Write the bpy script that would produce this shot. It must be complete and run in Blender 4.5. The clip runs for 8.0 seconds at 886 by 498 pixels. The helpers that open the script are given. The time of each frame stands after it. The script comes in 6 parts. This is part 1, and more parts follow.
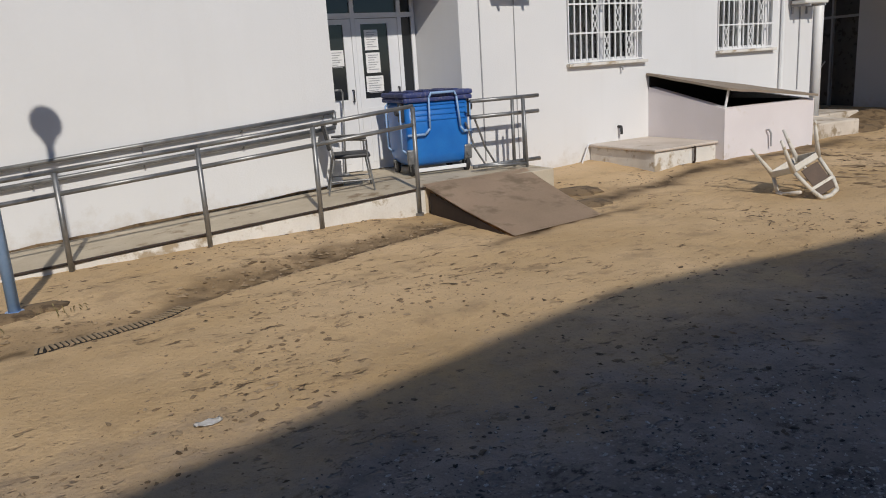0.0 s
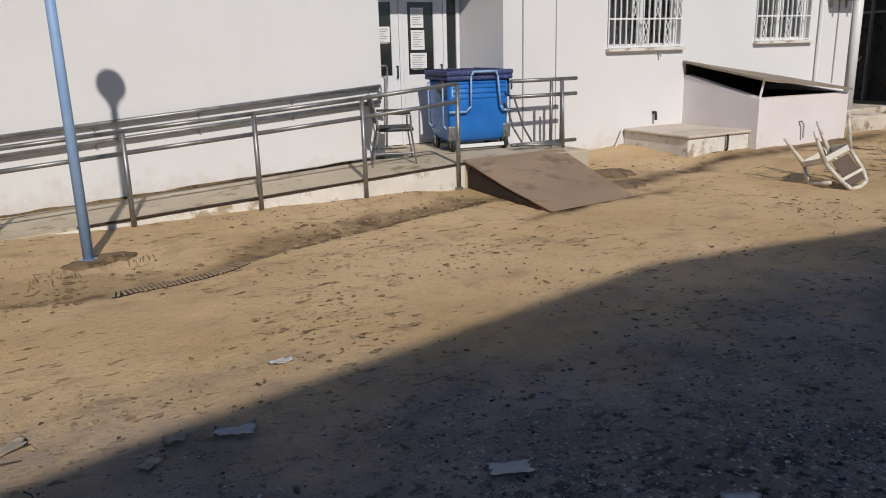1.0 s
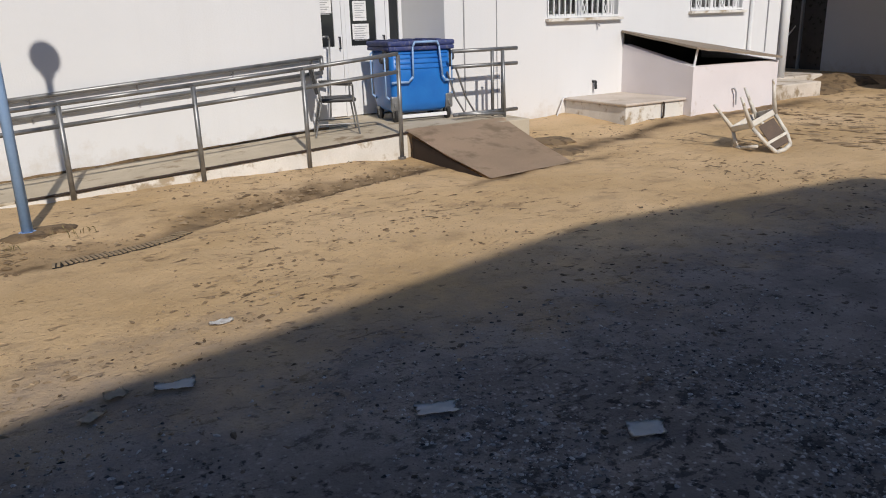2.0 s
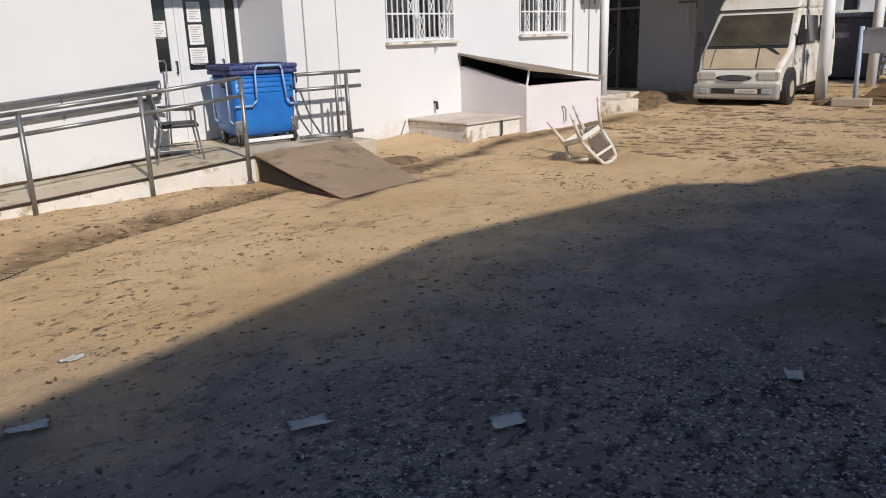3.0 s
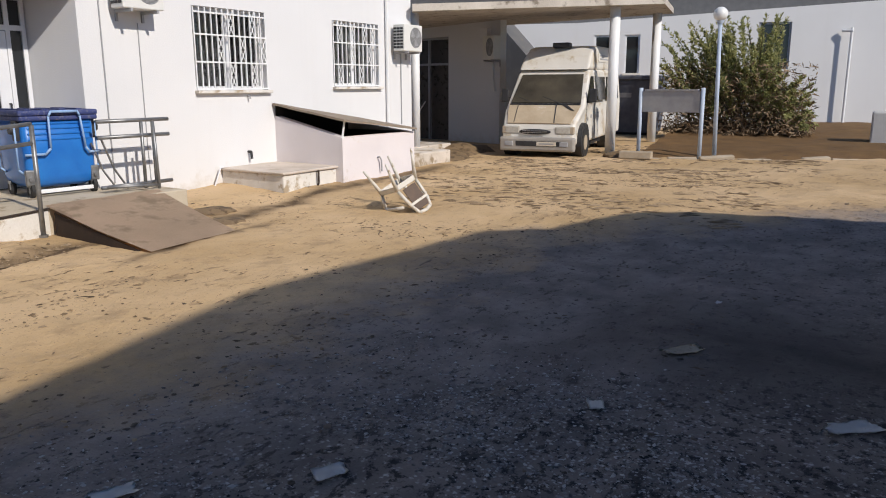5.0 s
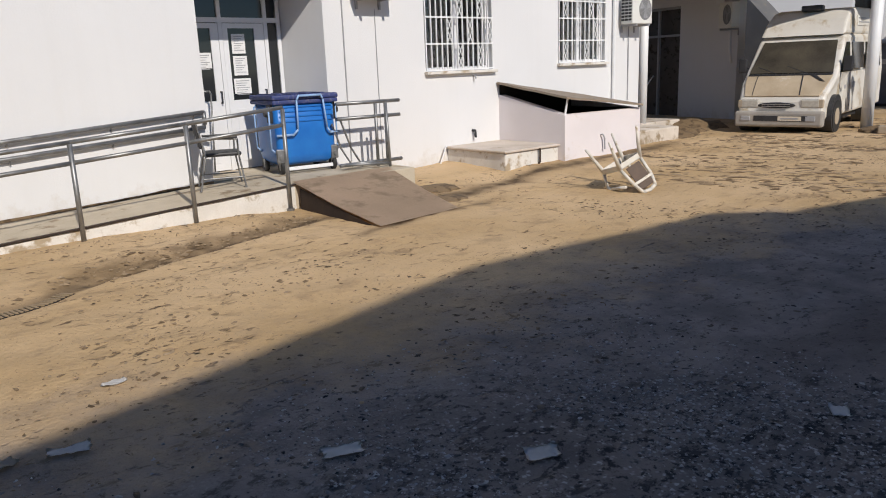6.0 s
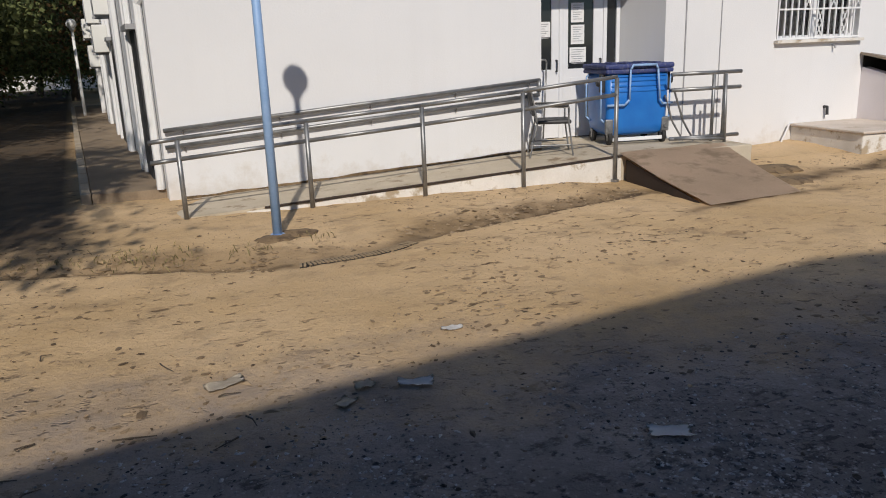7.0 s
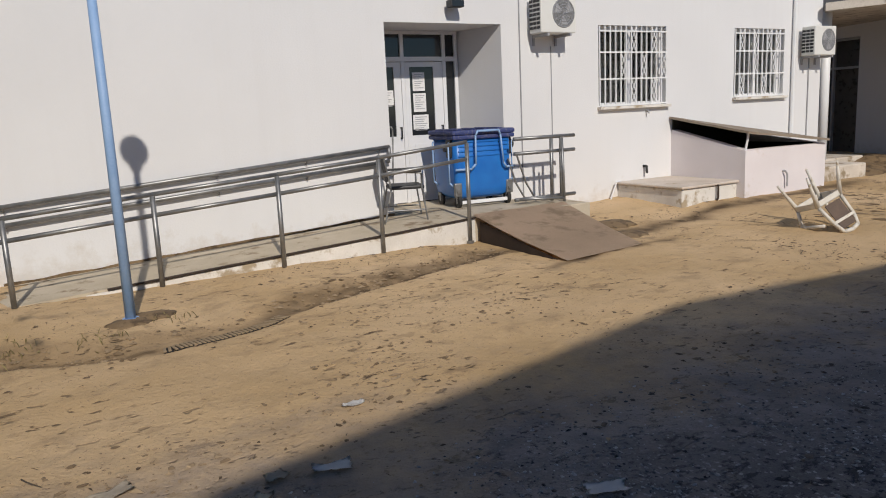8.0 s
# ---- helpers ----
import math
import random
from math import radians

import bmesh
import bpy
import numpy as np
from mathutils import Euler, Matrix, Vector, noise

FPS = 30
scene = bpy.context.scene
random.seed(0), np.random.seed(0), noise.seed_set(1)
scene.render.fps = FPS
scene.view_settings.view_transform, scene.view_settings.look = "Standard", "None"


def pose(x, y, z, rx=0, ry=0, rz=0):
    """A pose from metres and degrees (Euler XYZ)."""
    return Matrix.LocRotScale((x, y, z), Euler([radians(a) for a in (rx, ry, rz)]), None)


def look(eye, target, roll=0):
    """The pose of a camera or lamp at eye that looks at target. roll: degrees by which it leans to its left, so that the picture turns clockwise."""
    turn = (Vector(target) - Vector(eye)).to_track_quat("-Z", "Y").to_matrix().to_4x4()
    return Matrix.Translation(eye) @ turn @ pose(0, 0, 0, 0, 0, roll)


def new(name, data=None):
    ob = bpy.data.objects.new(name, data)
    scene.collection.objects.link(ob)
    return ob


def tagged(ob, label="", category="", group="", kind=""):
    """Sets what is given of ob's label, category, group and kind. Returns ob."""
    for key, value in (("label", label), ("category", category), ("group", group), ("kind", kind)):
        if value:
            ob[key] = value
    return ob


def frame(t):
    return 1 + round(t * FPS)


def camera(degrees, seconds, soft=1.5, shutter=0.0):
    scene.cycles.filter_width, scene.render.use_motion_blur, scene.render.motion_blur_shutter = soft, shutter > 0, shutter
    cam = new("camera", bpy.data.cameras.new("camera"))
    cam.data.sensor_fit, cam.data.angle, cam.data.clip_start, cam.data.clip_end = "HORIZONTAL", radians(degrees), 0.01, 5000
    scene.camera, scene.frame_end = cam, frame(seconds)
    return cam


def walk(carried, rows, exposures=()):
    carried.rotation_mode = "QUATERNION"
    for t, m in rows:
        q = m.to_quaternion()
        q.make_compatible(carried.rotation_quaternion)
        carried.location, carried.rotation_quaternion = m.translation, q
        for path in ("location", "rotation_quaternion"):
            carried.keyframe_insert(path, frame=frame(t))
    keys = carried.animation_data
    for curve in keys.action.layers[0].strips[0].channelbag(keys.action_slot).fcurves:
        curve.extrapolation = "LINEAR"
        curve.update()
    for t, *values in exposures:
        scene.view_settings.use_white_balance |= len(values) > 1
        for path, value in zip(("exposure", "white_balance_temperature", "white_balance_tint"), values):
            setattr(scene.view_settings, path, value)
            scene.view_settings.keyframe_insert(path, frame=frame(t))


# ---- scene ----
cam = camera(61.0, 8.0, soft=1.02)
PATH = [
    (0, (0.583, -0.089, 1.713), (1.538, 1.605, 1.245), -3.70),
    (0.2, (0.498, -0.069, 1.692), (1.376, 1.672, 1.247), -3.00),
    (0.5, (0.385, -0.165, 1.697), (1.183, 1.613, 1.247), -2.80),
    (0.8, (0.272, -0.253, 1.682), (1.122, 1.485, 1.177), -2.14),
    (1, (0.203, -0.329, 1.720), (1.105, 1.380, 1.204), -1.50),
    (1.2, (0.195, -0.376, 1.727), (1.119, 1.328, 1.232), -1.00),
    (2.3, (0.225, -0.639, 1.668), (1.256, 0.965, 1.065), -2.00),
    (2.5, (0.190, -0.663, 1.680), (1.278, 0.912, 1.102), -1.70),
    (2.8, (0.123, -0.656, 1.692), (1.351, 0.821, 1.135), -2.36),
    (3, (0.084, -0.672, 1.692), (1.401, 0.733, 1.151), -1.85),
    (3.2, (0.054, -0.671, 1.698), (1.464, 0.657, 1.198), -1.33),
    (3.5, (0.035, -0.683, 1.694), (1.539, 0.551, 1.228), -0.46),
    (3.8, (0.041, -0.727, 1.704), (1.645, 0.382, 1.260), 0.12),
    (4, (0.044, -0.711, 1.688), (1.689, 0.344, 1.262), 0.34),
    (4.2, (0.039, -0.716, 1.689), (1.693, 0.324, 1.260), 0.34),
    (5.3, (0.084, -0.718, 1.704), (1.710, 0.369, 1.285), -0.90),
    (5.5, (0.097, -0.705, 1.704), (1.677, 0.445, 1.280), -1.13),
    (5.7, (0.096, -0.698, 1.709), (1.587, 0.562, 1.273), -1.65),
    (6, (0.091, -0.689, 1.707), (1.346, 0.796, 1.238), -2.20),
    (6.2, (0.102, -0.672, 1.710), (1.200, 0.922, 1.207), -3.15),
    (6.5, (0.067, -0.671, 1.727), (0.954, 1.051, 1.233), -3.80),
    (6.7, (0.029, -0.652, 1.715), (0.783, 1.135, 1.229), -3.31),
    (7, (-0.070, -0.597, 1.704), (0.483, 1.256, 1.191), -2.20),
    (7.2, (-0.144, -0.577, 1.697), (0.395, 1.293, 1.238), -2.80),
    (7.5, (-0.274, -0.515, 1.706), (0.401, 1.325, 1.305), -4.30),
    (7.8, (-0.352, -0.407, 1.707), (0.515, 1.347, 1.294), -4.17),
    (8, (-0.408, -0.305, 1.698), (0.584, 1.393, 1.338), -2.70),
]
walk(cam, [(t, look(eye, aim, lean)) for t, eye, aim, lean in PATH],
     exposures=((0, -0.22, 6480, 9), (1.2, -0.11, 6560, 10), (2.4, 0.06, 6500, 10), (3.4, 0.18, 6500, 11), (5.5, 0.21, 6500, 11), (6.2, 0.05, 6500, 10), (7.0, -0.04, 6560, 10), (7.5, -0.05, 6640, 10), (8.0, -0.13, 6620, 10)))

# ---- world, sun, exposure ----
SX, SZ = 0.22, 0.74   # the way of the sunlight: across and down for each metre north
SUN_WAY = Vector((SX, 1.0, -SZ))
world = bpy.data.worlds.new("sky")
scene.world = world
world.use_nodes = True
wn = world.node_tree
sky = wn.nodes.new("ShaderNodeTexSky")
sky.sky_type = "NISHITA"
sky.sun_disc = False
sky.sun_elevation = math.atan2(SZ, math.hypot(SX, 1.0))
sky.sun_rotation = math.atan2(-SX, -1.0)
sky.dust_density = 0.0
sky.ozone_density = 6.5
bg = wn.nodes["Background"]
bg.inputs["Strength"].default_value = 0.079
wn.links.new(sky.outputs["Color"], bg.inputs["Color"])
sun_data = bpy.data.lights.new("sun", "SUN")
sun_data.energy = 3.4
sun_data.angle = radians(0.9)
sun_data.color = (1.0, 0.94, 0.855)
sun = new("sun", sun_data)
sun.matrix_world = look((-2, -10, 12), Vector((-2, -10, 12)) + SUN_WAY)


# ---- materials ----
def node_material(name):
    m = bpy.data.materials.new(name)
    m.use_nodes = True
    return m, m.node_tree.nodes, m.node_tree.links, m.node_tree.nodes["Principled BSDF"]


def surface(name, a, b, rough=0.7, metal=0.0, scale=6.0, fine=60.0, bump=0.15, dist=0.01, spots=None, spot_at=0.62, spot_scale=3.0, spec=0.4):
    """Two-tone material: broad stains, fine grain, bump and optional stains of a third colour."""
    m, n, l, p = node_material(name)
    co = n.new("ShaderNodeTexCoord")
    big = n.new("ShaderNodeTexNoise")
    big.inputs["Scale"].default_value = scale
    big.inputs["Detail"].default_value = 6
    small = n.new("ShaderNodeTexNoise")
    small.inputs["Scale"].default_value = fine
    small.inputs["Detail"].default_value = 4
    for t in (big, small):
        l.new(co.outputs["Object"], t.inputs["Vector"])
    add = n.new("ShaderNodeMath")
    add.operation = "MULTIPLY_ADD"
    add.inputs[1].default_value = 0.45
    l.new(small.outputs["Fac"], add.inputs[0])
    l.new(big.outputs["Fac"], add.inputs[2])
    ramp = n.new("ShaderNodeMapRange")
    ramp.inputs["From Min"].default_value = 0.45
    ramp.inputs["From Max"].default_value = 1.0
    l.new(add.outputs[0], ramp.inputs["Value"])
    mix = n.new("ShaderNodeMix")
    mix.data_type = "RGBA"
    mix.inputs["A"].default_value = (*a, 1)
    mix.inputs["B"].default_value = (*b, 1)
    l.new(ramp.outputs[0], mix.inputs["Factor"])
    out = mix.outputs["Result"]
    if spots:
        sp = n.new("ShaderNodeTexNoise")
        sp.inputs["Scale"].default_value = spot_scale
        sp.inputs["Detail"].default_value = 9
        sp.inputs["Roughness"].default_value = 0.65
        l.new(co.outputs["Object"], sp.inputs["Vector"])
        mr = n.new("ShaderNodeMapRange")
        mr.inputs["From Min"].default_value = spot_at
        mr.inputs["From Max"].default_value = spot_at + 0.1
        l.new(sp.outputs["Fac"], mr.inputs["Value"])
        mx = n.new("ShaderNodeMix")
        mx.data_type = "RGBA"
        mx.inputs["B"].default_value = (*spots, 1)
        l.new(out, mx.inputs["A"])
        l.new(mr.outputs[0], mx.inputs["Factor"])
        out = mx.outputs["Result"]
    l.new(out, p.inputs["Base Color"])
    rr = n.new("ShaderNodeMapRange")
    rr.inputs["To Min"].default_value = max(rough - 0.12, 0.02)
    rr.inputs["To Max"].default_value = min(rough + 0.12, 1.0)
    l.new(big.outputs["Fac"], rr.inputs["Value"])
    l.new(rr.outputs[0], p.inputs["Roughness"])
    p.inputs["Metallic"].default_value = metal
    p.inputs["Specular IOR Level"].default_value = spec
    bp = n.new("ShaderNodeBump")
    bp.inputs["Strength"].default_value = bump
    bp.inputs["Distance"].default_value = dist
    l.new(add.outputs[0], bp.inputs["Height"])
    l.new(bp.outputs[0], p.inputs["Normal"])
    return m


def leaf_material(name, dark, light, thin=0.0):
    m, n, l, p = node_material(name)
    geo = n.new("ShaderNodeNewGeometry")
    mix = n.new("ShaderNodeMix")
    mix.data_type = "RGBA"
    mix.inputs["A"].default_value = (*dark, 1)
    mix.inputs["B"].default_value = (*light, 1)
    l.new(geo.outputs["Random Per Island"], mix.inputs["Factor"])
    l.new(mix.outputs["Result"], p.inputs["Base Color"])
    p.inputs["Roughness"].default_value = 0.7
    p.inputs["Specular IOR Level"].default_value = 0.2
    if thin:
        glow = n.new("ShaderNodeBsdfTranslucent")
        l.new(mix.outputs["Result"], glow.inputs["Color"])
        both = n.new("ShaderNodeMixShader")
        both.inputs["Fac"].default_value = thin
        l.new(p.outputs["BSDF"], both.inputs[1])
        l.new(glow.outputs["BSDF"], both.inputs[2])
        l.new(both.outputs["Shader"], n["Material Output"].inputs["Surface"])
    return m


def wall_material(name):
    """Whitewashed render: faint patchy paint, rain streaks, splashed mud and flaking near the ground."""
    m, n, l, p = node_material(name)
    co = n.new("ShaderNodeTexCoord")
    patch = n.new("ShaderNodeTexNoise")
    patch.inputs["Scale"].default_value = 0.7
    patch.inputs["Detail"].default_value = 5
    l.new(co.outputs["Object"], patch.inputs["Vector"])
    base = n.new("ShaderNodeMix")
    base.data_type = "RGBA"
    base.inputs["A"].default_value = (0.68, 0.675, 0.675, 1)
    base.inputs["B"].default_value = (0.76, 0.755, 0.755, 1)
    l.new(patch.outputs["Fac"], base.inputs["Factor"])
    streak_map = n.new("ShaderNodeMapping")
    streak_map.inputs["Scale"].default_value = (3.0, 3.0, 0.12)
    l.new(co.outputs["Object"], streak_map.inputs["Vector"])
    streak = n.new("ShaderNodeTexNoise")
    streak.inputs["Scale"].default_value = 1.6
    streak.inputs["Detail"].default_value = 6
    l.new(streak_map.outputs[0], streak.inputs["Vector"])
    sr = n.new("ShaderNodeMapRange")
    sr.inputs["From Min"].default_value = 0.55
    sr.inputs["From Max"].default_value = 0.85
    sr.inputs["To Max"].default_value = 0.13
    l.new(streak.outputs["Fac"], sr.inputs["Value"])
    mx = n.new("ShaderNodeMix")
    mx.data_type = "RGBA"
    mx.inputs["B"].default_value = (0.6, 0.57, 0.53, 1)
    l.new(base.outputs["Result"], mx.inputs["A"])
    l.new(sr.outputs[0], mx.inputs["Factor"])
    # mud splash with a ragged upper edge
    sep = n.new("ShaderNodeSeparateXYZ")
    l.new(co.outputs["Object"], sep.inputs[0])
    rag = n.new("ShaderNodeTexNoise")
    rag.inputs["Scale"].default_value = 5.0
    rag.inputs["Detail"].default_value = 8
    rag.inputs["Roughness"].default_value = 0.7
    l.new(co.outputs["Object"], rag.inputs["Vector"])
    h = n.new("ShaderNodeMath")
    h.operation = "MULTIPLY_ADD"
    h.inputs[1].default_value = -1.3
    l.new(rag.outputs["Fac"], h.inputs[0])
    l.new(sep.outputs["Z"], h.inputs[2])
    mud = n.new("ShaderNodeMapRange")
    mud.inputs["From Min"].default_value = -0.3
    mud.inputs["From Max"].default_value = -0.6
    mud.inputs["To Max"].default_value = 0.38
    l.new(h.outputs[0], mud.inputs["Value"])
    m2 = n.new("ShaderNodeMix")
    m2.data_type = "RGBA"
    m2.inputs["B"].default_value = (0.5, 0.43, 0.34, 1)
    l.new(mx.outputs["Result"], m2.inputs["A"])
    l.new(mud.outputs[0], m2.inputs["Factor"])
    l.new(m2.outputs["Result"], p.inputs["Base Color"])
    p.inputs["Roughness"].default_value = 0.85
    p.inputs["Specular IOR Level"].default_value = 0.2
    grain = n.new("ShaderNodeTexNoise")
    grain.inputs["Scale"].default_value = 45
    grain.inputs["Detail"].default_value = 5
    l.new(co.outputs["Object"], grain.inputs["Vector"])
    bp = n.new("ShaderNodeBump")
    bp.inputs["Strength"].default_value = 0.25
    bp.inputs["Distance"].default_value = 0.008
    l.new(grain.outputs["Fac"], bp.inputs["Height"])
    l.new(bp.outputs[0], p.inputs["Normal"])
    return m


def ground_material():
    """Dried sandy mud over asphalt: tyre-crushed crust, darker damp patches, bare dark gravel asphalt towards the near yard."""
    m, n, l, p = node_material("muddy_ground")
    co = n.new("ShaderNodeTexCoord")

    def noise_at(scale, detail=6, rough=0.55, vec=None):
        t = n.new("ShaderNodeTexNoise")
        t.inputs["Scale"].default_value = scale
        t.inputs["Detail"].default_value = detail
        t.inputs["Roughness"].default_value = rough
        l.new(vec or co.outputs["Object"], t.inputs["Vector"])
        return t

    def remap(src, a, b, lo=0.0, hi=1.0):
        r = n.new("ShaderNodeMapRange")
        r.inputs["From Min"].default_value = a
        r.inputs["From Max"].default_value = b
        r.inputs["To Min"].default_value = lo
        r.inputs["To Max"].default_value = hi
        l.new(src, r.inputs["Value"])
        return r.outputs[0]

    def blend(a, b, fac):
        x = n.new("ShaderNodeMix")
        x.data_type = "RGBA"
        for key, v in (("A", a), ("B", b)):
            if isinstance(v, tuple):
                x.inputs[key].default_value = (*v, 1)
            else:
                l.new(v, x.inputs[key])
        l.new(fac, x.inputs["Factor"])
        return x.outputs["Result"]

    broad = noise_at(0.45, 5)
    mid = noise_at(2.2, 8, 0.65)
    fine = noise_at(28, 5, 0.7)
    mudcol = blend((0.495, 0.338, 0.175), (0.655, 0.47, 0.28), remap(broad.outputs["Fac"], 0.35, 0.68))
    mudcol = blend(mudcol, (0.24, 0.165, 0.095), remap(mid.outputs["Fac"], 0.54, 0.72, 0.0, 0.55))
    mudcol = blend(mudcol, (0.63, 0.463, 0.288), remap(fine.outputs["Fac"], 0.55, 0.8, 0.0, 0.6))
    # small dents, flakes and footprints, in clusters; dark colour holds their shadow and damp
    stretch = n.new("ShaderNodeMapping")
    stretch.inputs["Scale"].default_value = (0.75, 1.25, 1.0)
    l.new(co.outputs["Object"], stretch.inputs["Vector"])
    flake = noise_at(8.5, 3, 0.6, stretch.outputs[0])
    group = noise_at(0.8, 4, 0.6)
    dent = n.new("ShaderNodeMath")
    dent.operation = "MULTIPLY"
    l.new(remap(flake.outputs["Fac"], 0.6, 0.67), dent.inputs[0])
    l.new(remap(group.outputs["Fac"], 0.44, 0.6, 0.05, 1.0), dent.inputs[1])
    mudcol = blend(mudcol, (0.12, 0.078, 0.045), dent.outputs[0])
    # broad trampled patches: darker crumbled crust with ragged edges
    tread = noise_at(3.1, 9, 0.72, stretch.outputs[0])
    patch = n.new("ShaderNodeMath")
    patch.operation = "MULTIPLY"
    l.new(remap(tread.outputs["Fac"], 0.555, 0.6), patch.inputs[0])
    l.new(remap(group.outputs["Fac"], 0.46, 0.62, 0.0, 0.6), patch.inputs[1])
    mudcol = blend(mudcol, (0.25, 0.168, 0.095), patch.outputs[0])
    speck = noise_at(46, 3, 0.6)
    mudcol = blend(mudcol, (0.2, 0.14, 0.085), remap(speck.outputs["Fac"], 0.62, 0.7, 0.0, 0.7))
    # asphalt with pale aggregate
    vor = n.new("ShaderNodeTexVoronoi")
    vor.inputs["Scale"].default_value = 46
    jag = n.new("ShaderNodeVectorMath")
    jag.operation = "MULTIPLY_ADD"
    jag.inputs[1].default_value = (0.035, 0.035, 0.0)
    l.new(noise_at(40, 4, 0.7).outputs["Color"], jag.inputs[0])
    l.new(co.outputs["Object"], jag.inputs[2])
    l.new(jag.outputs[0], vor.inputs["Vector"])
    pick = n.new("ShaderNodeSeparateColor")
    l.new(vor.outputs["Color"], pick.inputs[0])
    chips = n.new("ShaderNodeMath")
    chips.operation = "MULTIPLY"
    l.new(remap(pick.outputs[0], 0.7, 0.95), chips.inputs[0])
    l.new(remap(vor.outputs["Distance"], 0.6, 0.3), chips.inputs[1])
    sep = n.new("ShaderNodeSeparateXYZ")
    l.new(co.outputs["Object"], sep.inputs[0])
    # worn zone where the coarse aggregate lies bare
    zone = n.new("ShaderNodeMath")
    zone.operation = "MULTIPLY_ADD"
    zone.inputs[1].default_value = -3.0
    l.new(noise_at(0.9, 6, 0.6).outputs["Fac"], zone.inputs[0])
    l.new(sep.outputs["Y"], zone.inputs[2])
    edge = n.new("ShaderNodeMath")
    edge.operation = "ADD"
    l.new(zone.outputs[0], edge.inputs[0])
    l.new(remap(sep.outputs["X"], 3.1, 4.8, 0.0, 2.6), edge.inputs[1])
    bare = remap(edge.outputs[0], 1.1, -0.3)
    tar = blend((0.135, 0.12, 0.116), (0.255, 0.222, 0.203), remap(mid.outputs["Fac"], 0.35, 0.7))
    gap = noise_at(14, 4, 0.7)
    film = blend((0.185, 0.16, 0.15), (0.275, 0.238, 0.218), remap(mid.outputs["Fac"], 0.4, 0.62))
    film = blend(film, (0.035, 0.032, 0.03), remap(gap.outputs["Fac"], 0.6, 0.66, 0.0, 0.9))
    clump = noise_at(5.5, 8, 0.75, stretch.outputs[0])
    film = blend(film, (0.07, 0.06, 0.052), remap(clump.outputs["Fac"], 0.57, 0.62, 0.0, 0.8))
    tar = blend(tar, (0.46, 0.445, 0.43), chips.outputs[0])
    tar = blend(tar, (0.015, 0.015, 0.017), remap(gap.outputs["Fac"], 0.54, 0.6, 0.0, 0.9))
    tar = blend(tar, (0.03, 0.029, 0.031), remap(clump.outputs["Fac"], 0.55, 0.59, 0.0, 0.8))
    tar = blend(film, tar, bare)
    # ground colour darker across a patch at the right of the near yard
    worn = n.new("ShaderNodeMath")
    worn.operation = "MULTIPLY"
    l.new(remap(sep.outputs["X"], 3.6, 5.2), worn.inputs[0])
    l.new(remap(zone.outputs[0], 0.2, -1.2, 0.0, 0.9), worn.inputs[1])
    dark_patch = n.new("ShaderNodeMath")
    dark_patch.operation = "MULTIPLY"
    l.new(worn.outputs[0], dark_patch.inputs[0])
    l.new(remap(sep.outputs["X"], 6.6, 5.2), dark_patch.inputs[1])
    tar = blend(tar, (0.055, 0.05, 0.05), dark_patch.outputs[0])
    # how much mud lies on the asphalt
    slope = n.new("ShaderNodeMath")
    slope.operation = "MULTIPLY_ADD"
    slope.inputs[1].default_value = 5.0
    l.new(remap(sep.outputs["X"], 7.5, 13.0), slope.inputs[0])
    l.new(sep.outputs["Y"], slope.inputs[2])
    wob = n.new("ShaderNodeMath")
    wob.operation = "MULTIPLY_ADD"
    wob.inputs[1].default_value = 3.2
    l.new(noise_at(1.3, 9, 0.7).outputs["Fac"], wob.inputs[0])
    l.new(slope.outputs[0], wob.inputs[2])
    # fade set near the shadow edge; the greyer film also carries shade tint
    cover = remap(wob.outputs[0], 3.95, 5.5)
    # the asphalt side street, left of the kerb line
    line = n.new("ShaderNodeMath")
    line.operation = "MULTIPLY_ADD"
    line.inputs[1].default_value = 0.152
    l.new(sep.outputs["Y"], line.inputs[0])
    l.new(sep.outputs["X"], line.inputs[2])
    fade = n.new("ShaderNodeMath")
    fade.operation = "MULTIPLY_ADD"
    fade.inputs[1].default_value = 3.0
    l.new(noise_at(1.7, 8, 0.7).outputs["Fac"], fade.inputs[0])
    l.new(sep.outputs["Y"], fade.inputs[2])
    street = n.new("ShaderNodeMath")
    street.operation = "MULTIPLY"
    l.new(remap(line.outputs[0], -0.2, -0.5), street.inputs[0])
    l.new(remap(fade.outputs[0], 7.6, 9.2, 0.0, 0.92), street.inputs[1])
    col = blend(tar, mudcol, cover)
    col = blend(col, blend((0.045, 0.037, 0.031), (0.1, 0.068, 0.042), remap(mid.outputs["Fac"], 0.42, 0.62)), street.outputs[0])
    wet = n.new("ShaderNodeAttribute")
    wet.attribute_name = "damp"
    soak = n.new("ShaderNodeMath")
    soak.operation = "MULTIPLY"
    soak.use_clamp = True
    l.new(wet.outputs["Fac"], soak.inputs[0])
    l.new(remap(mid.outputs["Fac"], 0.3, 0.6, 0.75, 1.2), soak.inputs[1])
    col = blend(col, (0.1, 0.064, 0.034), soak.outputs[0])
    l.new(col, p.inputs["Base Color"])
    l.new(remap(mid.outputs["Fac"], 0.3, 0.7, 0.95, 0.75), p.inputs["Roughness"])
    p.inputs["Specular IOR Level"].default_value = 0.25
    sunk = n.new("ShaderNodeMath")
    sunk.operation = "MULTIPLY_ADD"
    sunk.inputs[1].default_value = -0.8
    l.new(dent.outputs[0], sunk.inputs[0])
    l.new(mid.outputs["Fac"], sunk.inputs[2])
    hsum = n.new("ShaderNodeMath")
    hsum.operation = "MULTIPLY_ADD"
    hsum.inputs[1].default_value = 0.35
